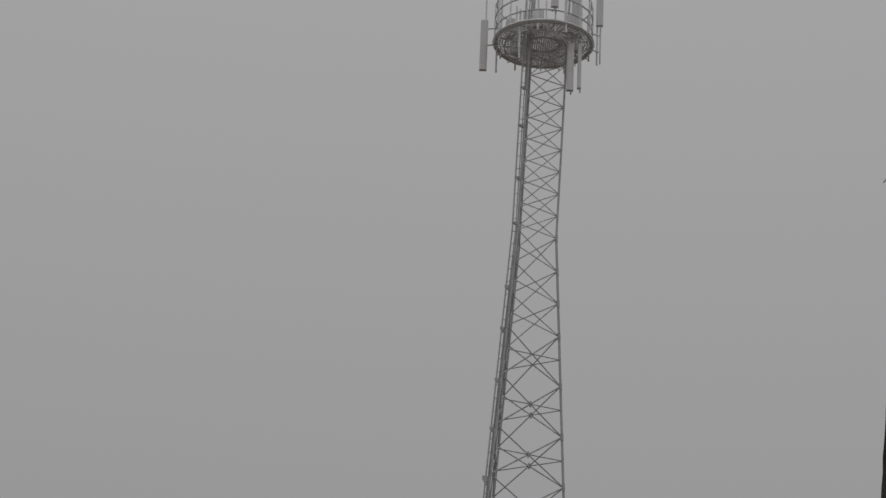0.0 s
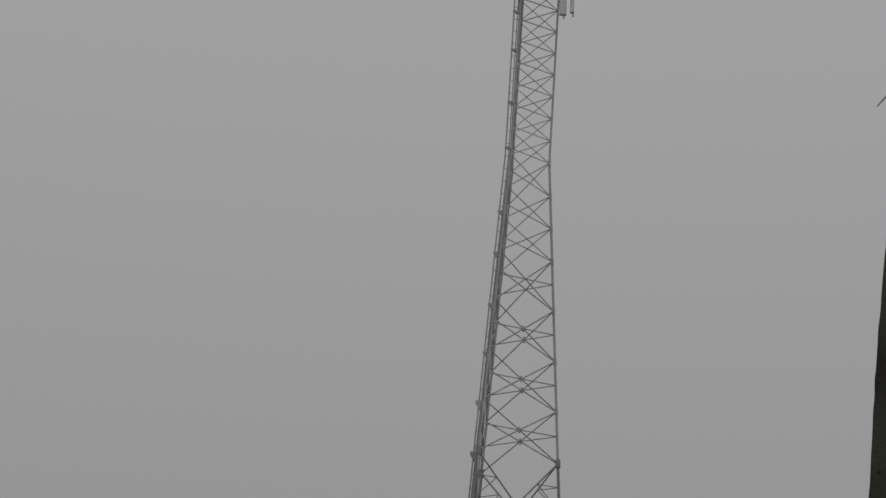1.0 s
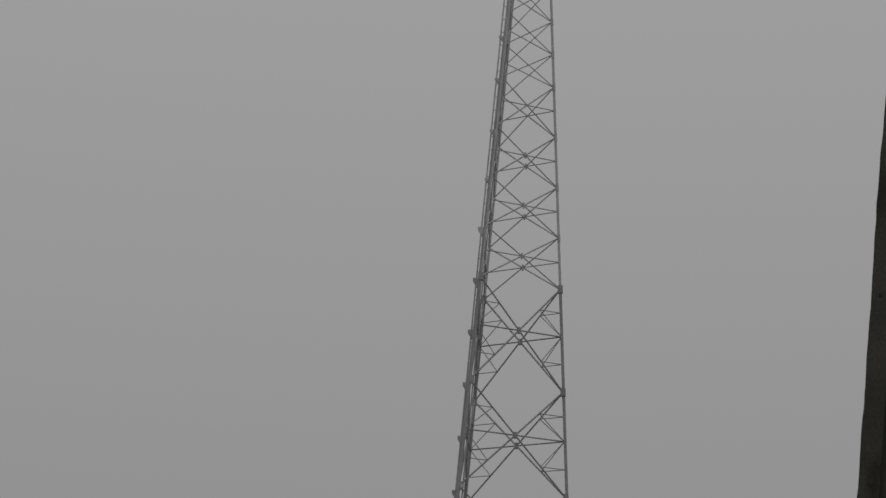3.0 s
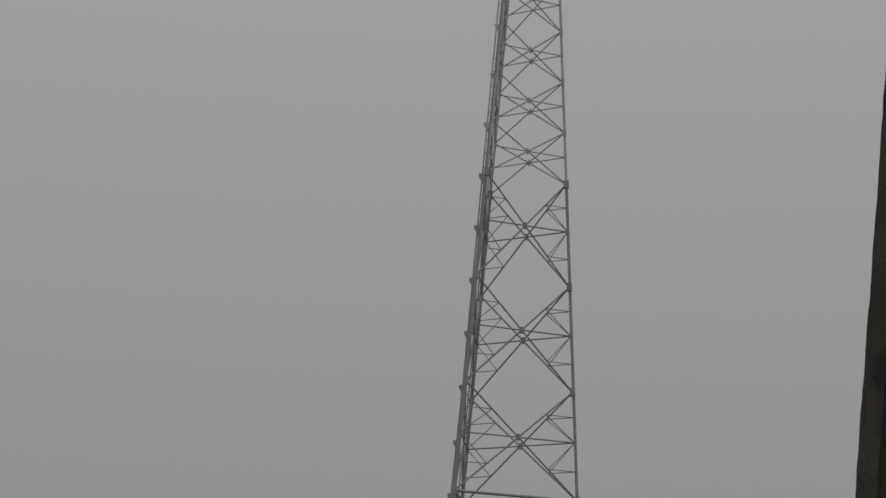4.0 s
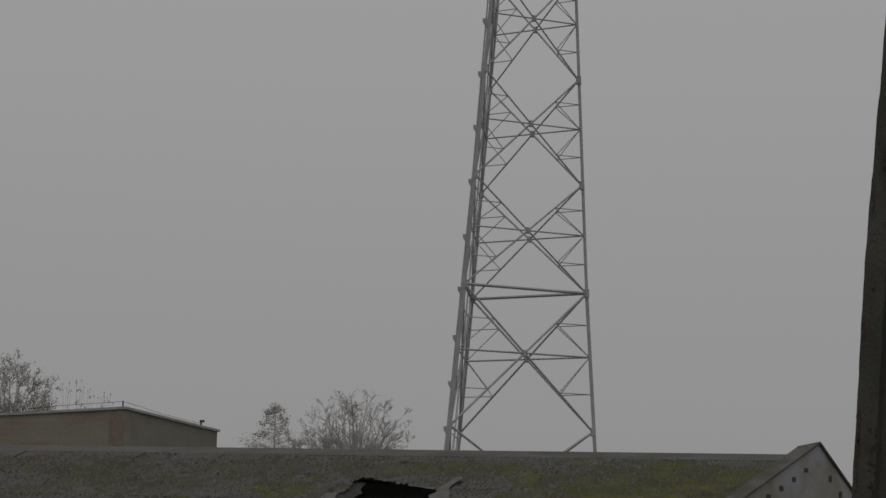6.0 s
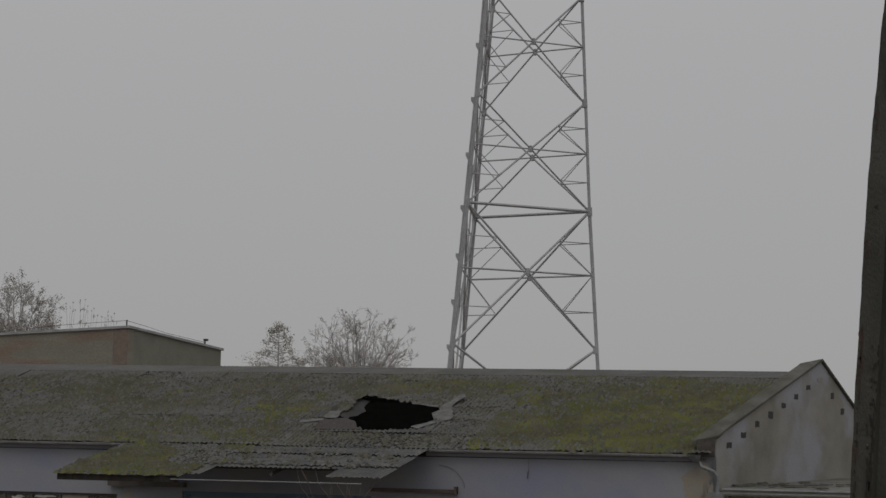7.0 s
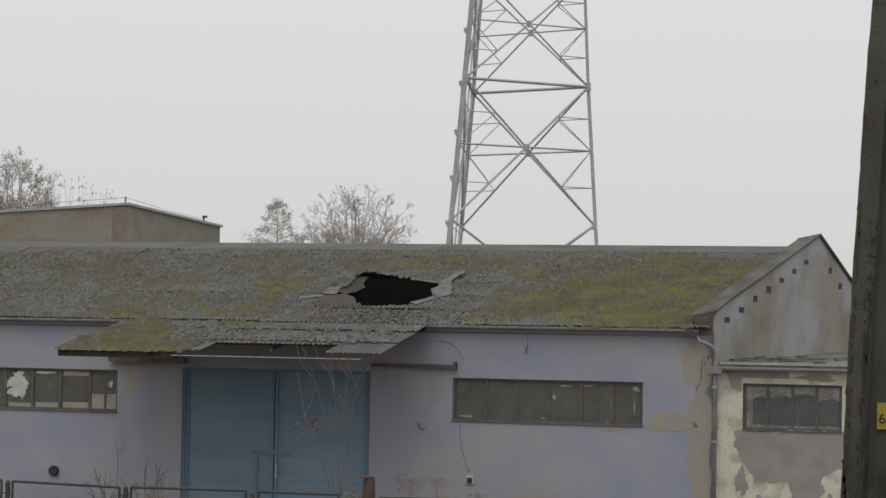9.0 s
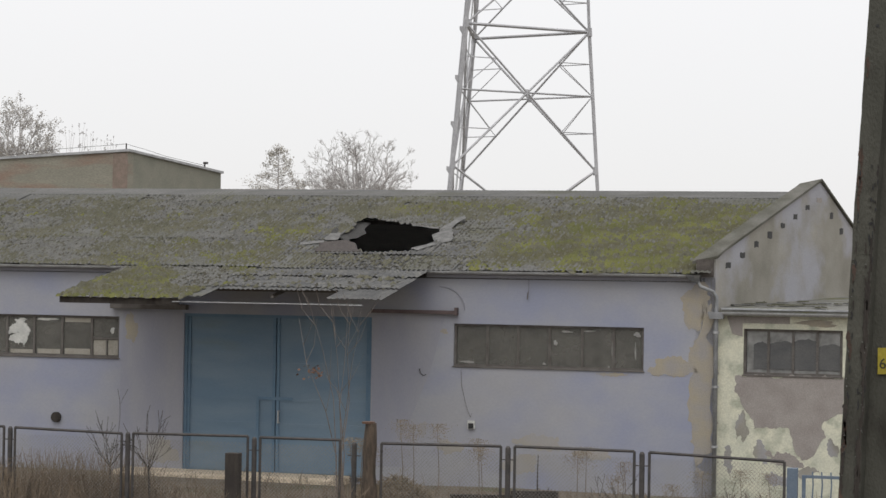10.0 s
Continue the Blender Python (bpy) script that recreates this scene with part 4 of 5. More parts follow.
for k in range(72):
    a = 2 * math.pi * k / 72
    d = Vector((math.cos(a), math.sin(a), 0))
    part("grating_bar", Shape().tube([PC + d * 0.6 + Vector((0, 0, Z_D)), PC + d * R_P + Vector((0, 0, Z_D))], 0.017, 4), STEELHAZED, platform)
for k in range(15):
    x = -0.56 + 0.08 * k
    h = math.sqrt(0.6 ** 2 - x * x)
    part("hatch_bar", Shape().box(x - 0.03, x + 0.03, -h, h, -0.02, 0.02), STEELHAZED, platform).matrix_basis = Matrix.Translation(PC + Vector((0, 0, Z_D)))
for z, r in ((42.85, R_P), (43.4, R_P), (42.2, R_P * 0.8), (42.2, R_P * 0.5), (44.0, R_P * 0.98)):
    part("rail", ring(Shape(), r, z, 0.03), STEELHAZED, platform)
part("kick_plate", ring(Shape(), R_P, 42.38, 0.09), STEELHAZED, platform)
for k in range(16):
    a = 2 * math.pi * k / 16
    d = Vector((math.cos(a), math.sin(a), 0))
    part("rail_post", Shape().tube([PC + d * R_P + Vector((0, 0, 42.3)), PC + d * R_P + Vector((0, 0, 44.0))], 0.03, 5), STEELHAZED, platform)
    part("joist", Shape().tube([PC + d * 0.5 + Vector((0, 0, 42.2)), PC + d * R_P + Vector((0, 0, 42.2))], 0.026, 4), STEELHAZED, platform)
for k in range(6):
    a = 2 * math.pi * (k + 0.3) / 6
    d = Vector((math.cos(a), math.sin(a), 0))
    part("radio_box", Shape().box(-0.2, 0.2, -0.12, 0.12, 42.36, 43.1), STEELHAZED, platform).matrix_basis = Matrix.Translation(PC + d * 1.35) @ pose(0, 0, 0, 0, 0, math.degrees(a) + 90)
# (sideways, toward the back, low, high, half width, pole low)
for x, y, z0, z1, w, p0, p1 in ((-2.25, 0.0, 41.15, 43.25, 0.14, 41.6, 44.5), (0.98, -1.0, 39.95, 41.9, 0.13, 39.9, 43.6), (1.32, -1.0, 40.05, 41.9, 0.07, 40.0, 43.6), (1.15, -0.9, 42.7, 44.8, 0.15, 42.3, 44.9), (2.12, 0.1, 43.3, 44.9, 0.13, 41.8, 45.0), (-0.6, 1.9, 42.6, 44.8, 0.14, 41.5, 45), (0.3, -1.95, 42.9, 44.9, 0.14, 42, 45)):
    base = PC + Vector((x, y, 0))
    holder = part("antenna_mount", Shape().tube([base + Vector((0.05, 0.2, p0)), base + Vector((0.05, 0.2, p1))], 0.035, 6).tube([base + Vector((0.05, 0.2, 42.3)), PC + Vector((x * 0.75, y * 0.75, 42.3))], 0.03, 5).tube([base + Vector((0.05, 0.2, 43.0)), PC + Vector((x * 0.75, y * 0.75, 43.0))], 0.03, 5), STEELHAZED, platform)
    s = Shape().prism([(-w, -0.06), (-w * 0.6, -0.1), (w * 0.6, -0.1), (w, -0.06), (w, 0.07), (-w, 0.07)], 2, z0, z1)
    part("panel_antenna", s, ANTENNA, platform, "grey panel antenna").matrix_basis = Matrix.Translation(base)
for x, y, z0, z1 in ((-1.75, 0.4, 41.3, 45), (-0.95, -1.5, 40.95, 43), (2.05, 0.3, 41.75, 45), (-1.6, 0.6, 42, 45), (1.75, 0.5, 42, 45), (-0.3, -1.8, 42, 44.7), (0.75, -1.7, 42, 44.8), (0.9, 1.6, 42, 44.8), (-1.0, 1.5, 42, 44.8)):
    part("whip_antenna", Shape().tube([PC + Vector((x, y, z0)), PC + Vector((x, y, z1))], 0.04, 6), STEELHAZED, platform)

# ---- concrete line pole ----
pole = thing("line_pole", "weathered dark concrete line pole with a recessed web", "pole", pose(0, 13, 0))
lev = [(-0.3, 2.30), (2.9, 2.42), (4.3, 2.48), (5.7, 2.56), (7.0, 2.675), (8.2, 2.775), (9.2, 2.88), (10.6, 3.03)]
sec = [(0.0, 0.0), (0.125, 0.0), (0.15, 0.085), (0.33, 0.085), (0.355, 0.0), (0.48, 0.0), (0.48, 0.26), (0.355, 0.26), (0.33, 0.175), (0.15, 0.175), (0.125, 0.26), (0.0, 0.26)]
s = Shape()
m = len(sec)
shaft_z = [float(z) for z in np.linspace(-0.3, 10.6, 220)]


def worn(z, k):
    """How far an edge of the pole has crumbled at a height."""
    return 0.005 * noise.noise((z * 9, k * 3.1, 0.5)) + 0.006 * max(0.0, noise.noise((z * 2.3, k * 5.7, 4.5)))


pv = [(float(np.interp(z, [q[0] for q in lev], [q[1] for q in lev])) + a + 0.2 * b + worn(z, k), b - 0.2 * a, z) for z in shaft_z for k, (a, b) in enumerate(sec)]
pf = [(i * m + k, i * m + (k + 1) % m, (i + 1) * m + (k + 1) % m, (i + 1) * m + k) for i in range(len(shaft_z) - 1) for k in range(m)]
s.add(pv, pf + [tuple(range((len(shaft_z) - 1) * m, len(shaft_z) * m))])
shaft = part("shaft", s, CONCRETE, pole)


def pole_x(z):
    return float(np.interp(z, [q[0] for q in lev], [q[1] for q in lev]))


plate = part("number_plate", Shape().box(2.645, 2.83, 0.015, 0.023, 3.44, 3.60), YELLOW, pole, "yellow enamel plate with a black digit")
txt = bpy.data.curves.new("digit", "FONT")
txt.body, txt.size, txt.extrude = "6", 0.09, 0.001
dg = new("digit", txt)
dg.data.materials.append(BLACK)
dg.parent = plate
dg.matrix_basis = pose(2.652, 0.012, 3.475, 90, 0, 0)
for z, dx in ((5.55, 0.06), (4.35, 0.1), (7.5, 0.06), (6.3, 0.07), (8.5, 0.07)):
    part("bolt_hole", Shape().tube([(pole_x(z) + dx, -0.2 * dx - 0.004, z), (pole_x(z) + dx, 0.02, z)], 0.011, 8), BLACK, pole)
for _ in range(130):
    z = rnd(2.6, 4.7)
    dx = random.choice((rnd(0.018, 0.03), rnd(0.08, 0.125), rnd(0.1, 0.125)))
    x = pole_x(z) + dx
    s = Shape()
    h, w = rnd(0.005, 0.03), rnd(0.002, 0.007)
    s.prism(ragged(x, z, w, h, random.random(), 8), 1, -0.2 * dx - 0.005, -0.2 * dx + 0.004)
    part("spalled_chip", s, random.choice((BLACK, BLACK, DARKWOOD, DARKWOOD)), pole)
SOOTRUST = surface("dark_rust_stain", (0.060, 0.042, 0.034), (0.085, 0.058, 0.046), 0.9, 20, 60, 0.3)
for z, h, w in ((4.72, 0.10, 0.010), (4.58, 0.07, 0.012), (4.47, 0.05, 0.008), (4.05, 0.06, 0.009), (3.6, 0.09, 0.010), (3.1, 0.08, 0.010), (5.3, 0.07, 0.007), (6.1, 0.09, 0.007)):
    part("rust_stain", Shape().prism(jag(ragged(pole_x(z) + 0.02, z, w, h, z, 14), 3, 2, 0.25), 1, -0.008, 0.004), SOOTRUST, pole, "rust-brown crumbled edge")
for z, h in ((3.93, 0.10), (3.74, 0.13), (3.55, 0.09), (2.95, 0.10), (2.78, 0.12)):
    x = pole_x(z) + 0.105
    part("spalled_strip", Shape().prism(jag(ragged(x, z, 0.013, h, z * 3, 14, 0.4), 7, 2, 0.2), 1, -0.029, -0.012), DARKWOOD, pole, "dark hollow where concrete has spalled")
for k in range(9):
    z = 2.62 + 0.075 * k
    part("crumbled_edge", Shape().prism(jag(ragged(pole_x(z) + 0.014, z, 0.011, rnd(0.025, 0.05), z * 5, 12, 0.4), k, 2, 0.25), 1, -0.008, 0.003), random.choice((SOOTRUST, DARKWOOD)), pole, "crumbled dark edge of the pole")
for k in range(34):
    z, dx = rnd(2.65, 4.2), random.choice((rnd(0.006, 0.02), rnd(0.085, 0.125)))
    part("pale_grit", Shape().prism(ragged(pole_x(z) + dx, z, rnd(0.0015, 0.004), rnd(0.0015, 0.004), k, 7), 1, -0.2 * dx - 0.009, -0.2 * dx + 0.002), LICHEN, pole)
part("rebar", Shape().tube([(pole_x(z) + 0.112 + 0.004 * math.sin(z * 20), -0.026, z) for z in np.linspace(2.7, 4.25, 14)], 0.006, 5), DARKWOOD, pole, "dark rusted bar where concrete has spalled")

# ---- fence ----
def chain_mesh(w, h, step=0.058, r=0.0022):
    s = Shape()

    def wire(x0, z0, x1, z1, y):
        d = Vector((x1 - x0, 0, z1 - z0)).normalized()
        q = Vector((-d.z, 0, d.x)) * r
        p = [Vector((x0, y, z0)), Vector((x1, y, z1))]
        s.add([p[0] - q, p[0] + q, p[1] + q, p[1] - q], [(0, 1, 2, 3)])
        s.add([p[0] - Vector((0, r, 0)), p[0] + Vector((0, r, 0)), p[1] + Vector((0, r, 0)), p[1] - Vector((0, r, 0))], [(0, 1, 2, 3)])
    c = -h
    while c < w:
        x0, x1 = max(0, c), min(w, c + h)
        wire(x0, x0 - c, x1, x1 - c, 0.003)
        wire(x0, h - (x0 - c), x1, h - (x1 - c), -0.003)
        c += step
    return s


FV = -8.95
fence = thing("mesh_fence", "wire mesh yard fence of dark steel panels and posts", "fence", SITE @ pose(0, FV, 0))
panels = [(-6.33, -4.56, 1.51, 1.52), (-4.37, -2.56, 1.51, 1.48), (-2.37, -0.49, 1.49, 1.51), (-0.29, 0.98, 1.50, 1.505), (1.63, 3.46, 1.48, 1.505), (3.67, 5.44, 1.51, 1.505), (5.66, 7.59, 1.50, 1.44)]
for a, b, za, zb in panels:
    p = part("panel", Shape().tube([(a, 0, za), (b, 0, zb)], 0.022, 5).tube([(a, 0, 0.05), (a, 0, za)], 0.022, 5).tube([(b, 0, 0.05), (b, 0, zb)], 0.022, 5).tube([(a, 0, 0.1), (b, 0, 0.1)], 0.02, 5), DARKMETAL, fence)
    ms = part("mesh", chain_mesh(b - a - 0.03, 1.3), WIRE, p, "diamond wire mesh")
    ms.matrix_basis = pose(a + 0.015, 0, 0.11)
for u, h in ((-6.5, 1.5), (-4.46, 1.52), (-2.465, 1.5), (-0.39, 1.5), (1.2, 1.48), (3.565, 1.51), (5.55, 1.5)):
    p = part("post", Shape().tube([(u, 0.02, -0.2), (u, 0.02, h - 0.03), (u, 0.02, h)], [0.04, 0.04, 0.02], 8), DARKMETAL, fence)
    part("tie", Shape().tube([(u - 0.1, 0.02, h - 0.2), (u + 0.1, 0.02, h - 0.2)], 0.008, 4), DARKMETAL, p)
stump = thing("timber_post", "thick weathered brown timber post by the fence", "post", SITE @ pose(1.45, FV - 0.05, 0))
part("shaft", Shape().tube([(0.02 + 0.012 * math.sin(7 * q), 0.01 * math.sin(9 * q), -0.2 + 1.98 * q) for q in np.linspace(0, 1, 12)], [float(0.135 - 0.045 * q + 0.008 * math.sin(17 * q)) for q in np.linspace(0, 1, 12)], 11), WOOD, stump)
part("cap", Shape().tube([(-0.01, 0, 1.77), (-0.01, 0, 1.80)], 0.1, 9), RUST, stump, "rusty cap")
stub = thing("dark_post", "short square dark wooden post", "post", SITE @ pose(-0.58, FV - 0.35, 0))
part("shaft", Shape().box(-0.1, 0.1, -0.09, 0.09, -0.2, 1.28), DARKWOOD, stub)

gate = thing("yard_gate", "light blue steel gate with vertical bars", "gate", SITE @ pose(0, FV - 0.75, 0))
part("gate_post", Shape().box(7.72, 7.86, -0.07, 0.07, -0.2, 1.42), GATEBLUE, gate, "square blue gate post")
part("gate_frame", Shape().box(7.92, 9.3, -0.02, 0.02, 1.29, 1.33).box(7.92, 7.97, -0.02, 0.02, 0.1, 1.29).box(7.92, 9.3, -0.02, 0.02, 0.1, 0.14), GATEBLUE, gate)
for k in range(10):
    u = 8.06 + 0.125 * k
    part("bar", Shape().tube([(u, 0, 0.12), (u, 0, 1.0), (u + 0.012, 0, 1.2), (u, 0, 1.38)], 0.011, 5), GATEBLUE, gate)

# ---- trees ----
def tree(label, m, wood, material, leaves=None):
    t = thing("bare_tree", label, "tree", m, group="trees behind the yard")
    tr = part("trunk", wood, material, t, "grey bark, paled as by haze")
    if leaves:
        part("crown", leaves, LEAFDRY, t, "sparse dry leaves", kind="stuff")
    return t


def leaf_bits(ends, n, size, seed, jitter=0.25):
    r = random.Random(seed)
    s = Shape()
    for e in ends:
        for _ in range(n):
            p = e + Vector((r.gauss(0, jitter), r.gauss(0, jitter), r.gauss(0, jitter)))
            a = Vector((r.uniform(-1, 1), r.uniform(-1, 1), r.uniform(-1, 1))).normalized() * size * r.uniform(0.5, 1.3)
            b = a.orthogonal() * r.uniform(0.4, 0.9)
            s.add([p - a, p + b, p + a, p - b], [(0, 1, 2, 3)])
    return s


def fan_tree(seed, fork, top, half, trunk_r, limbs, levels, min_r, tilt_most=1.25, kids=(2, 4)):
    """A trunk, and limbs that fan out from its fork into a rounded crown of that height and half width."""
    r = random.Random(seed)
    wood, ends = Shape(), []

    def grow(p, d, length, rad, level):
        steps = 3
        pts, q = [p], p
        for _ in range(steps):
            d = (d + Vector((r.uniform(-1, 1), r.uniform(-1, 1), r.uniform(-0.5, 1.0))) * 0.14).normalized()
            q = q + d * length / steps
            pts.append(q)
        wood.tube(pts, [max(min_r, rad * (1 - 0.5 * i / steps)) for i in range(steps + 1)], 5 if level == 0 else 3, caps=False)
        if level >= levels:
            ends.append(pts[-1])
            return
        for _ in range(r.randint(*kids)):
            i = r.randint(1, steps)
            tilt = r.uniform(0.3, 0.75)
            sv = d.orthogonal().normalized()
            sv.rotate(Matrix.Rotation(r.uniform(0, 6.283), 3, d))
            grow(pts[i], (d * math.cos(tilt) + sv * math.sin(tilt)).normalized(), length * r.uniform(0.5, 0.75), rad * 0.5, level + 1)
        grow(pts[-1], d, length * 0.65, rad * 0.5, level + 1)
    for k in range(limbs):
        a, tilt = 2.4 * k + r.uniform(-0.3, 0.3), tilt_most * math.sqrt((k + 0.3) / limbs)
        d = Vector((math.cos(a) * math.sin(tilt), math.sin(a) * math.sin(tilt), math.cos(tilt)))
        reach = 1 / math.sqrt((math.sin(tilt) / half) ** 2 + (math.cos(tilt) / (top - fork)) ** 2)
        share = sum(0.65 ** q for q in range(levels + 1))
        grow(Vector((0, 0, fork * r.uniform(0.94, 1.0))), d, reach / share * r.uniform(0.88, 1.06), trunk_r * 0.15, 0)
    wood.tube([(0, 0, -0.4), (0.02, 0, fork * 0.5), (0, 0, fork)], [trunk_r, trunk_r * 0.8, trunk_r * 0.4] if fork > 2 else [0.018, 0.016, 0.014], 7)
    return wood, ends


def crown_tree(seed, fork, mid, half, up, limbs, trunk_r, fine=0.006, lowest=1.9, bend=0.6, sprigs=9):
    """Arching limbs that rise from a fork to the skin of a rounded crown, with branches, twigs and twig ends along them."""
    r = random.Random(seed)
    wood, ends = Shape(), []

    def sprig(p, d, length, rad, level):
        pts, q = [p], p
        for _ in range(3):
            d = (d + Vector((r.gauss(0, 1), r.gauss(0, 1), r.gauss(0.3, 1))) * 0.11).normalized()
            q = q + d * length / 3
            pts.append(q)
        wood.tube(pts, [rad, rad * 0.8, max(fine * 0.7, rad * 0.6), fine * 0.6], 3, caps=False)
        if level == 0:
            ends.append(q)
            return
        for _ in range(r.randint(3, 5)):
            i, tilt = r.randint(1, 3), r.uniform(0.3, 0.9)
            sv = d.orthogonal().normalized()
            sv.rotate(Matrix.Rotation(r.uniform(0, 6.283), 3, d))
            sprig(pts[i], (d * math.cos(tilt) + sv * math.sin(tilt)).normalized(), length * r.uniform(0.4, 0.65), max(fine, rad * 0.6), level - 1)

    base = Vector((0, 0, fork))
    for k in range(limbs):
        a, phi = 2.4 * k + r.uniform(-0.3, 0.3), lowest * math.sqrt((k + 0.4) / limbs)
        skin = r.uniform(0.80, 0.98)
        tip = Vector((half * math.sin(phi) * math.cos(a) * skin, half * math.sin(phi) * math.sin(a) * skin, mid + up * math.cos(phi) * skin))
        ctl = Vector((tip.x * 0.28, tip.y * 0.28, fork + (tip.z - fork) * bend))
        line = [base.lerp(ctl, q).lerp(ctl.lerp(tip, q), q) + Vector((r.gauss(0, 1), r.gauss(0, 1), r.gauss(0, 1))) * 0.03 * half * q for q in np.linspace(0, 1, 8)]
        r0 = trunk_r * r.uniform(0.20, 0.34)
        wood.tube(line, [r0 * (1 - 0.82 * i / 7) for i in range(8)], 4, caps=False)
        for _ in range(sprigs):
            i = r.randint(2, 6)
            d = (line[i + 1] - line[i]).normalized()
            sv = d.orthogonal().normalized()
            sv.rotate(Matrix.Rotation(r.uniform(0, 6.283), 3, d))
            tilt = r.uniform(0.35, 0.85)
            sprig(line[i], (d * math.cos(tilt) + sv * math.sin(tilt)).normalized(), half * r.uniform(0.22, 0.36), max(fine, r0 * 0.3), 3)
        sprig(line[-1], (line[-1] - line[-2]).normalized(), half * 0.17, fine * 1.3, 3)
    wood.tube([(0, 0, -0.4), (0.02, 0, fork * 0.5), (0, 0, fork + 0.1)], [trunk_r, trunk_r * 0.8, trunk_r * 0.6], 7)
    return wood, ends


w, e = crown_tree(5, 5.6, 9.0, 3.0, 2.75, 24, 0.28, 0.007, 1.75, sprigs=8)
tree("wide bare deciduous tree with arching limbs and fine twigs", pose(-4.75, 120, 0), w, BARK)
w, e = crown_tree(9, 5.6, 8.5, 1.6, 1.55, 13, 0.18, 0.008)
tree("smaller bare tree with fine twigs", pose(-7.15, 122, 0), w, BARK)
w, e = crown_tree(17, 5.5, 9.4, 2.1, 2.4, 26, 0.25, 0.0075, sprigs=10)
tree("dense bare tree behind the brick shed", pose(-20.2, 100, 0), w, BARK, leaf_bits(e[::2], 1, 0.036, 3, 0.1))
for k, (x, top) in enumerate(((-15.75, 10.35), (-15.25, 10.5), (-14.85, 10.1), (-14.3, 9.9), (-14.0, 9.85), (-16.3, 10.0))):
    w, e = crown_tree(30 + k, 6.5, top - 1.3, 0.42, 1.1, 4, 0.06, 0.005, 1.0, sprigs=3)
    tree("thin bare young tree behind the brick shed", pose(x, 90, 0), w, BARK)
# a conical one that keeps some leaves in clumps
w, tips = Shape(), []
rc = random.Random(12)
w.tube([(0, 0, -0.4), (0.05, 0, 5), (0.03, 0, 8), (0.02, 0, 9.95)], [0.12, 0.07, 0.03, 0.01], 6)
for k in range(210):
    z = rc.uniform(6.2, 9.8)
    reach = 0.06 + 0.74 * (10.0 - z) * rc.uniform(0.3, 1.05)
    a = rc.uniform(0, 6.283)
    d = Vector((math.cos(a), math.sin(a), 0))
    p = [Vector((0, 0, z)), Vector((0, 0, z + 0.15 * reach)) + d * reach * 0.55, Vector((0, 0, z + reach * rc.uniform(-0.05, 0.22))) + d * reach]
    w.tube(p, [0.012, 0.008, 0.005], 3, caps=False)
    if rc.random() < 0.6:
        tips += [p[1].lerp(p[2], q) for q in (0.6, 1.0)]
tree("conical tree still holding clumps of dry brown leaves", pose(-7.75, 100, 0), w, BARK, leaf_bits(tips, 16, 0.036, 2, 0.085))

# roadside tree whose twigs reach in beside the pole
near = thing("roadside_tree", "bare roadside tree whose thin twigs reach past the pole", "tree", pose(6.4, 15.5, 0))
part("trunk", Shape().tube([(0, 0, -0.2), (0.1, 0, 4), (0.0, 0.1, 8), (-0.3, 0, 11)], [0.2, 0.17, 0.12, 0.05], 8), BARK, near)
part("twig", Shape().tube([(-0.1, 0.05, 9.2), (-1.4, 0, 11.4), (-2.5, 0, 11.65), (-2.93, 0, 11.27), (-3.02, 0, 11.16)], [0.05, 0.03, 0.012, 0.008, 0.005], 5), BARK, near)
part("twig", Shape().tube([(0, 0.05, 8.5), (-1.6, 0, 10.5), (-2.7, 0, 11.0), (-2.95, 0, 10.92)], [0.05, 0.03, 0.01, 0.005], 5), BARK, near)

# ---- sapling by the canopy and dead weeds ----
sap = thing("bare_sapling", "bare multi-stemmed sapling in front of the blue door", "shrub", SITE @ pose(-0.66, -4.0, 0))
rs = random.Random(4)
for k in range(6):
    x0, top = rs.uniform(-0.08, 0.08), rs.uniform(3.1, 4.15)
    lean = (-0.85, -0.55, -0.12, 0.05, 0.2, 0.45)[k]
    pts = [(x0 + lean * (q ** 1.8) + rs.uniform(-0.03, 0.03), rs.uniform(-0.1, 0.1) + 0.3 * q * rs.uniform(-1, 1), top * q) for q in (0, 0.25, 0.5, 0.75, 1)]
    stem = part("stem", Shape().tube(pts, [0.013, 0.010, 0.007, 0.0045, 0.0025], 5), BARKNEAR, sap)
    for j in range(3):
        q = rs.uniform(0.45, 0.95)
        i = min(3, int(q * 4))
        p = Vector(pts[i]).lerp(Vector(pts[i + 1]), q * 4 - i)
        dx = rs.uniform(-0.4, 0.4)
        part("twig", Shape().tube([p, p + Vector((dx * 0.6, rs.uniform(-0.1, 0.1), 0.28)), p + Vector((dx, 0, rs.uniform(0.5, 0.8)))], [0.005, 0.004, 0.002], 4), BARKNEAR, stem)

leaf = Shape()
for _ in range(26):
    c = Vector((rs.gauss(-0.5, 0.12), rs.gauss(0, 0.1), rs.gauss(2.3, 0.06)))
    a = Vector((rs.uniform(-1, 1), rs.uniform(-1, 1), rs.uniform(-1, 1))).normalized() * 0.035
    b = a.orthogonal() * 0.6
    leaf.add([c - a, c + b, c + a, c - b], [(0, 1, 2, 3)])
part("withered_leaves", leaf, RUST, sap, "few withered rust-brown leaves", kind="stuff")

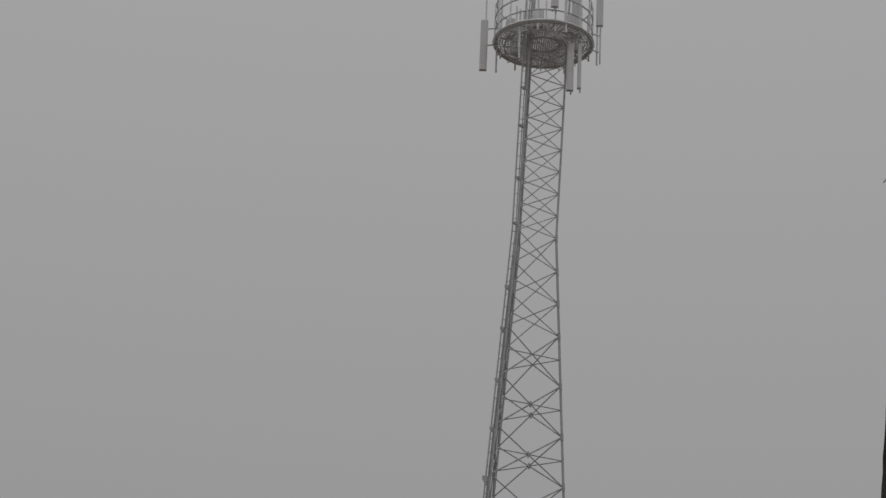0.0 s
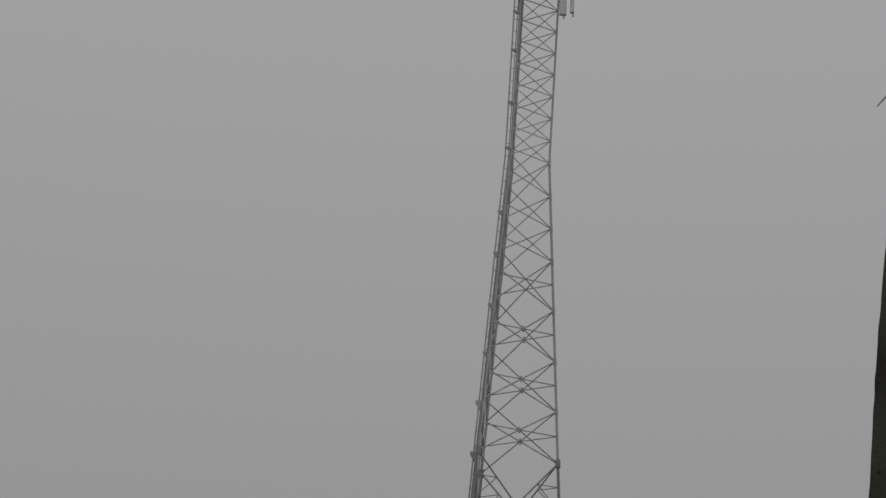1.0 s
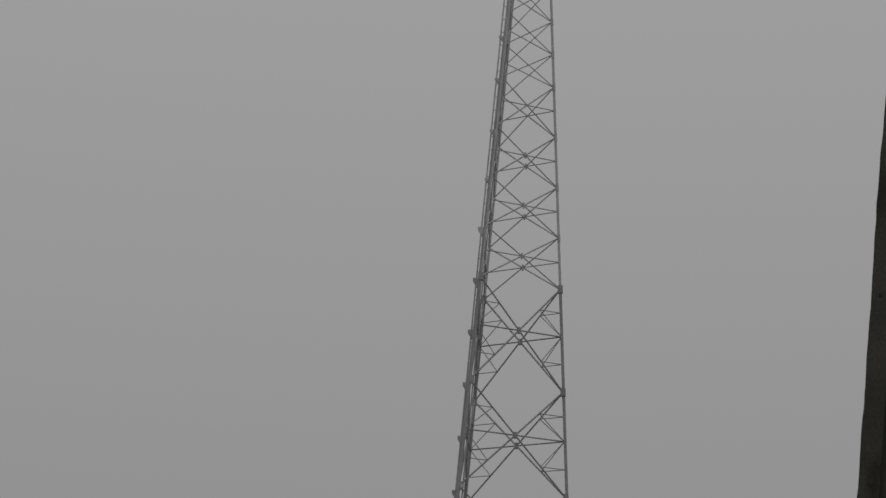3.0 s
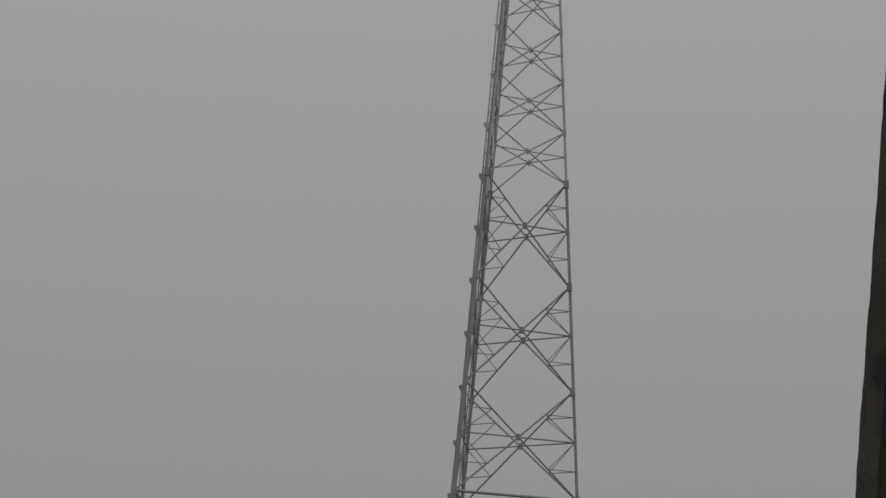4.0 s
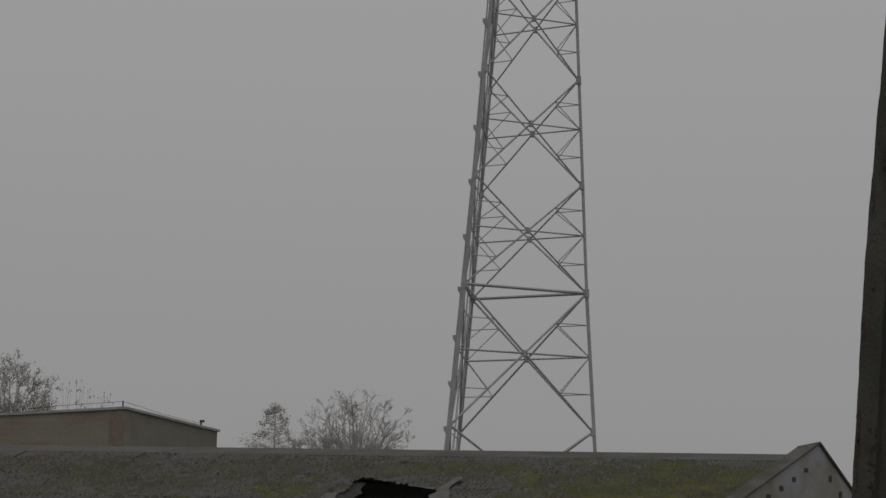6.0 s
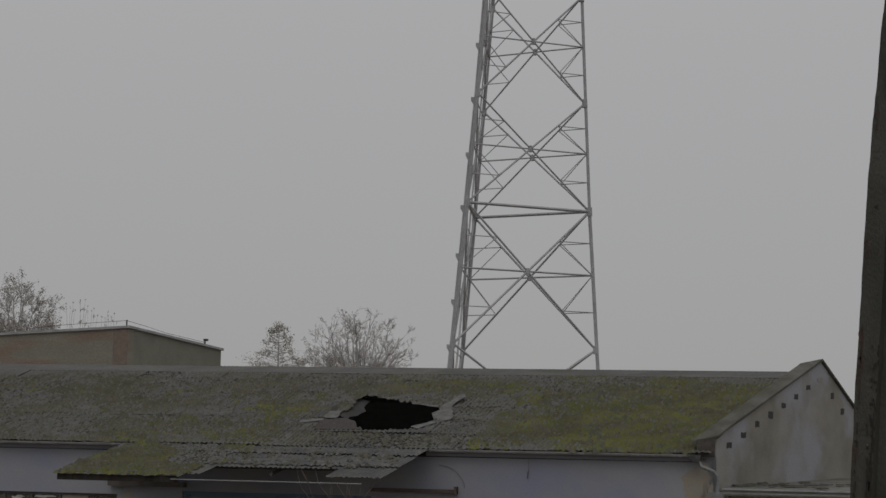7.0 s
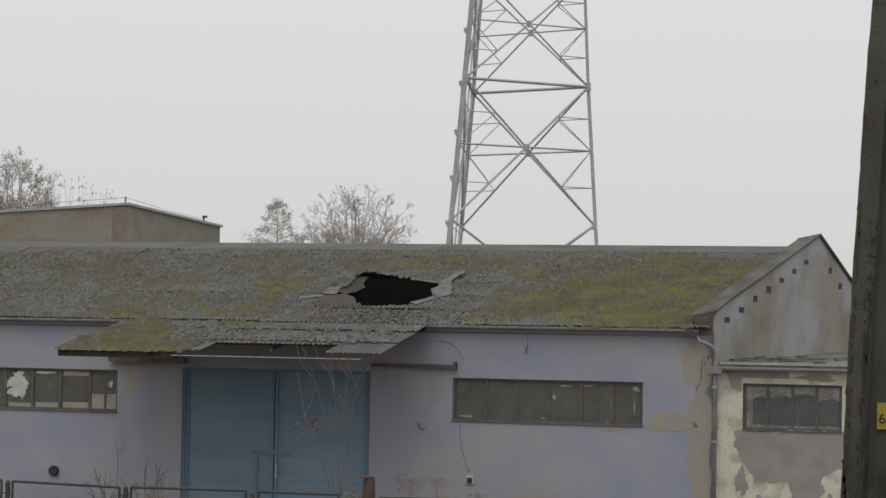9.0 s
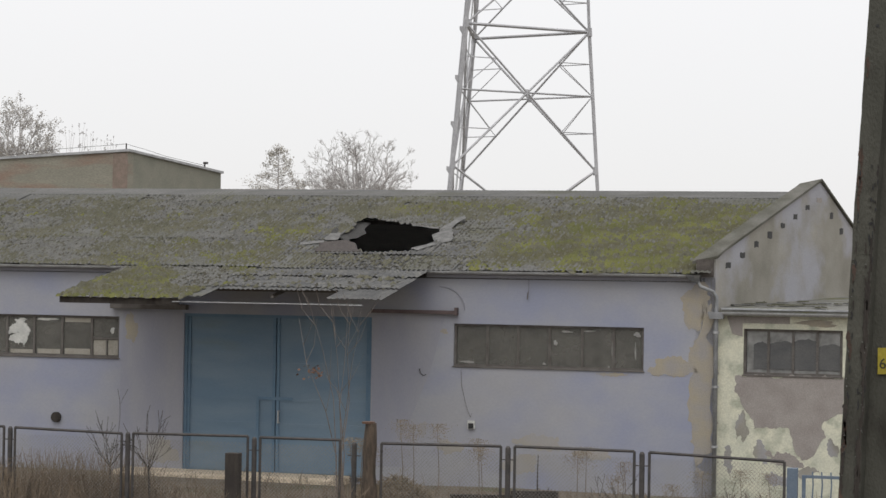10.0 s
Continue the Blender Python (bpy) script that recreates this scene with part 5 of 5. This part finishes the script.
for u, top, half, seed in ((-3.12, 2.3, 0.5, 52), (-2.45, 2.0, 0.6, 57), (4.75, 1.15, 0.25, 61), (5.1, 1.38, 0.34, 63), (6.7, 1.1, 0.3, 65)):
    bush = thing("bare_bush", "small bare bush with forked twigs behind the fence", "shrub", SITE @ pose(u, FV + 0.8, 0), group="bare bushes by the fence")
    w, e = fan_tree(seed, 0.9 if top > 1.5 else 0.35, top, half, 0.05, 8, 2, 0.004, 0.9, (1, 2))
    part("stem", w, DARKWOOD, bush)

stalk = thing("dead_stalk", "single dark dead stalk standing by the fence", "stalk", SITE @ pose(3.93, FV + 0.4, 0))
part("stem", Shape().tube([(0.0, 0, -0.05), (0.012, 0, 0.5), (-0.008, 0, 0.95), (0.0, 0, 1.36)], [0.016, 0.014, 0.011, 0.006], 6), DARKWOOD, stalk)
part("twig", Shape().tube([(0.01, 0, 0.45), (0.10, 0.02, 0.68), (0.17, 0.02, 0.9)], [0.009, 0.007, 0.004], 5).tube([(0.10, 0.02, 0.68), (0.09, 0.02, 0.86)], [0.006, 0.003], 5), DARKWOOD, stalk)

stems, heads = Shape(), Shape()
rw = random.Random(8)
for _ in range(7000):
    u, v = rw.uniform(-8, 9.5), rw.choice((rw.uniform(-10.5, -8.2), rw.uniform(-10, -1.0), rw.uniform(-9.5, -6)))
    dens = 0.5 + noise.noise((u * 0.6, v * 0.4, 2.2))
    h = rw.uniform(0.15, 0.75) * (0.6 + dens)
    if v < -8.2:
        h *= 1.3 if u < -2.6 else 0.85 if u < 1.6 else 0.55 if u < 6 else 0.9
    if v > -8:
        h *= (0.6 if v < -5.5 else 0.35) * (0.55 if 1.0 < u < 6 else 1.0)
    if -7 < u < -1.6 and v > -2.6:
        continue
    dx, dy = rw.uniform(-0.2, 0.2) * h, rw.uniform(-0.2, 0.2) * h
    r = 0.004 + 0.004 * rw.random()
    p = [Vector((u, v, -0.05)), Vector((u + dx * 0.4, v + dy * 0.4, h * 0.6)), Vector((u + dx, v + dy, h))]
    stems.tube(p, [r, r * 0.8, r * 0.4], 3, caps=False)
    for _ in range(3):
        a = p[1].lerp(p[2], rw.random())
        stems.tube([a, a + Vector((rw.uniform(-0.12, 0.12), rw.uniform(-0.1, 0.1), rw.uniform(0.02, 0.14)))], [r * 0.6, r * 0.3], 3, caps=False)
for _ in range(900):
    u, v, h = rw.uniform(-4.6, -2.5), rw.uniform(-8.7, -7.2), rw.uniform(0.5, 1.15)
    dx = rw.uniform(-0.3, 0.3)
    stems.tube([(u, v, -0.05), (u + dx * 0.4, v, h * 0.6), (u + dx, v, h)], [0.006, 0.004, 0.002], 3, caps=False)
for u, v, h in ((1.9, -8.2, 1.72), (2.35, -8.4, 1.76), (1.15, -8.5, 1.5), (1.3, -8.4, 1.42), (2.95, -8.3, 1.55), (3.05, -8.5, 1.45), (1.75, -8.3, 1.8), (4.6, -8.4, 1.5), (4.45, -8.3, 1.42), (5.2, -8.4, 1.3), (6.3, -8.3, 1.2), (6.9, -8.4, 1.25), (0.95, -8.3, 1.5), (7.3, -8.2, 1.2), (5.9, -8.4, 1.0), (5.1, -8.5, 1.1)):
    stems.tube([(u, v, 0), (u + 0.02, v, h * 0.6), (u + rw.uniform(-0.05, 0.05), v, h)], [0.008, 0.006, 0.003], 4, caps=False)
    for _ in range(420):
        a = Vector((u + rw.gauss(0, 0.085), v + rw.gauss(0, 0.08), h - abs(rw.gauss(0, 0.15))))
        b = Vector((rw.uniform(-1, 1), rw.uniform(-1, 1), rw.uniform(-1, 1))).normalized() * 0.008
        c = b.orthogonal() * 0.7
        heads.add([a - b, a + c, a + b, a - c], [(0, 1, 2, 3)])
weeds = thing("dead_weeds", "tangled brown dead weeds along the fence", "weeds", SITE, kind="stuff", shape=stems, material=WEED)
thing("seed_heads", "fluffy tan dried seed heads on tall weeds", "weeds", SITE, kind="stuff", shape=heads, material=WEEDSEED)

heap = Shape()
for _ in range(1500):
    a, k = rw.uniform(0, 6.283), math.sqrt(rw.random())
    x, y = 0.75 * k * math.cos(a), 0.5 * k * math.sin(a)
    z = 0.50 * (1 - k) ** 0.8
    d = Vector((rw.uniform(-1, 1), rw.uniform(-1, 1), rw.uniform(-0.3, 0.6))).normalized() * rw.uniform(0.08, 0.2)
    heap.tube([(x, y, z), (x + d.x, y + d.y, max(0, z + d.z))], 0.006, 3, caps=False)
thing("straw_heap", "low heap of pale straw and cut weeds in the yard", "straw heap", SITE @ pose(0.25, -3.6, -0.02), kind="stuff", shape=heap, material=WEEDSEED)
for u, v, w, h, turn in ((1.95, -4.2, 1.2, 0.34, 4), (2.8, -4.0, 0.9, 0.42, -6)):
    plank = thing("scrap_plank", "dark weathered plank lying in the yard", "plank", SITE @ pose(u, v, -0.04, 0, 0, turn), group="scrap planks in the yard")
    part("board", Shape().prism([(-w / 2, 0), (w / 2, 0.01), (w / 2 - 0.03, h), (-w / 2 + 0.05, h - 0.03)], 1, -0.04, 0.04), DARKWOOD, plank)
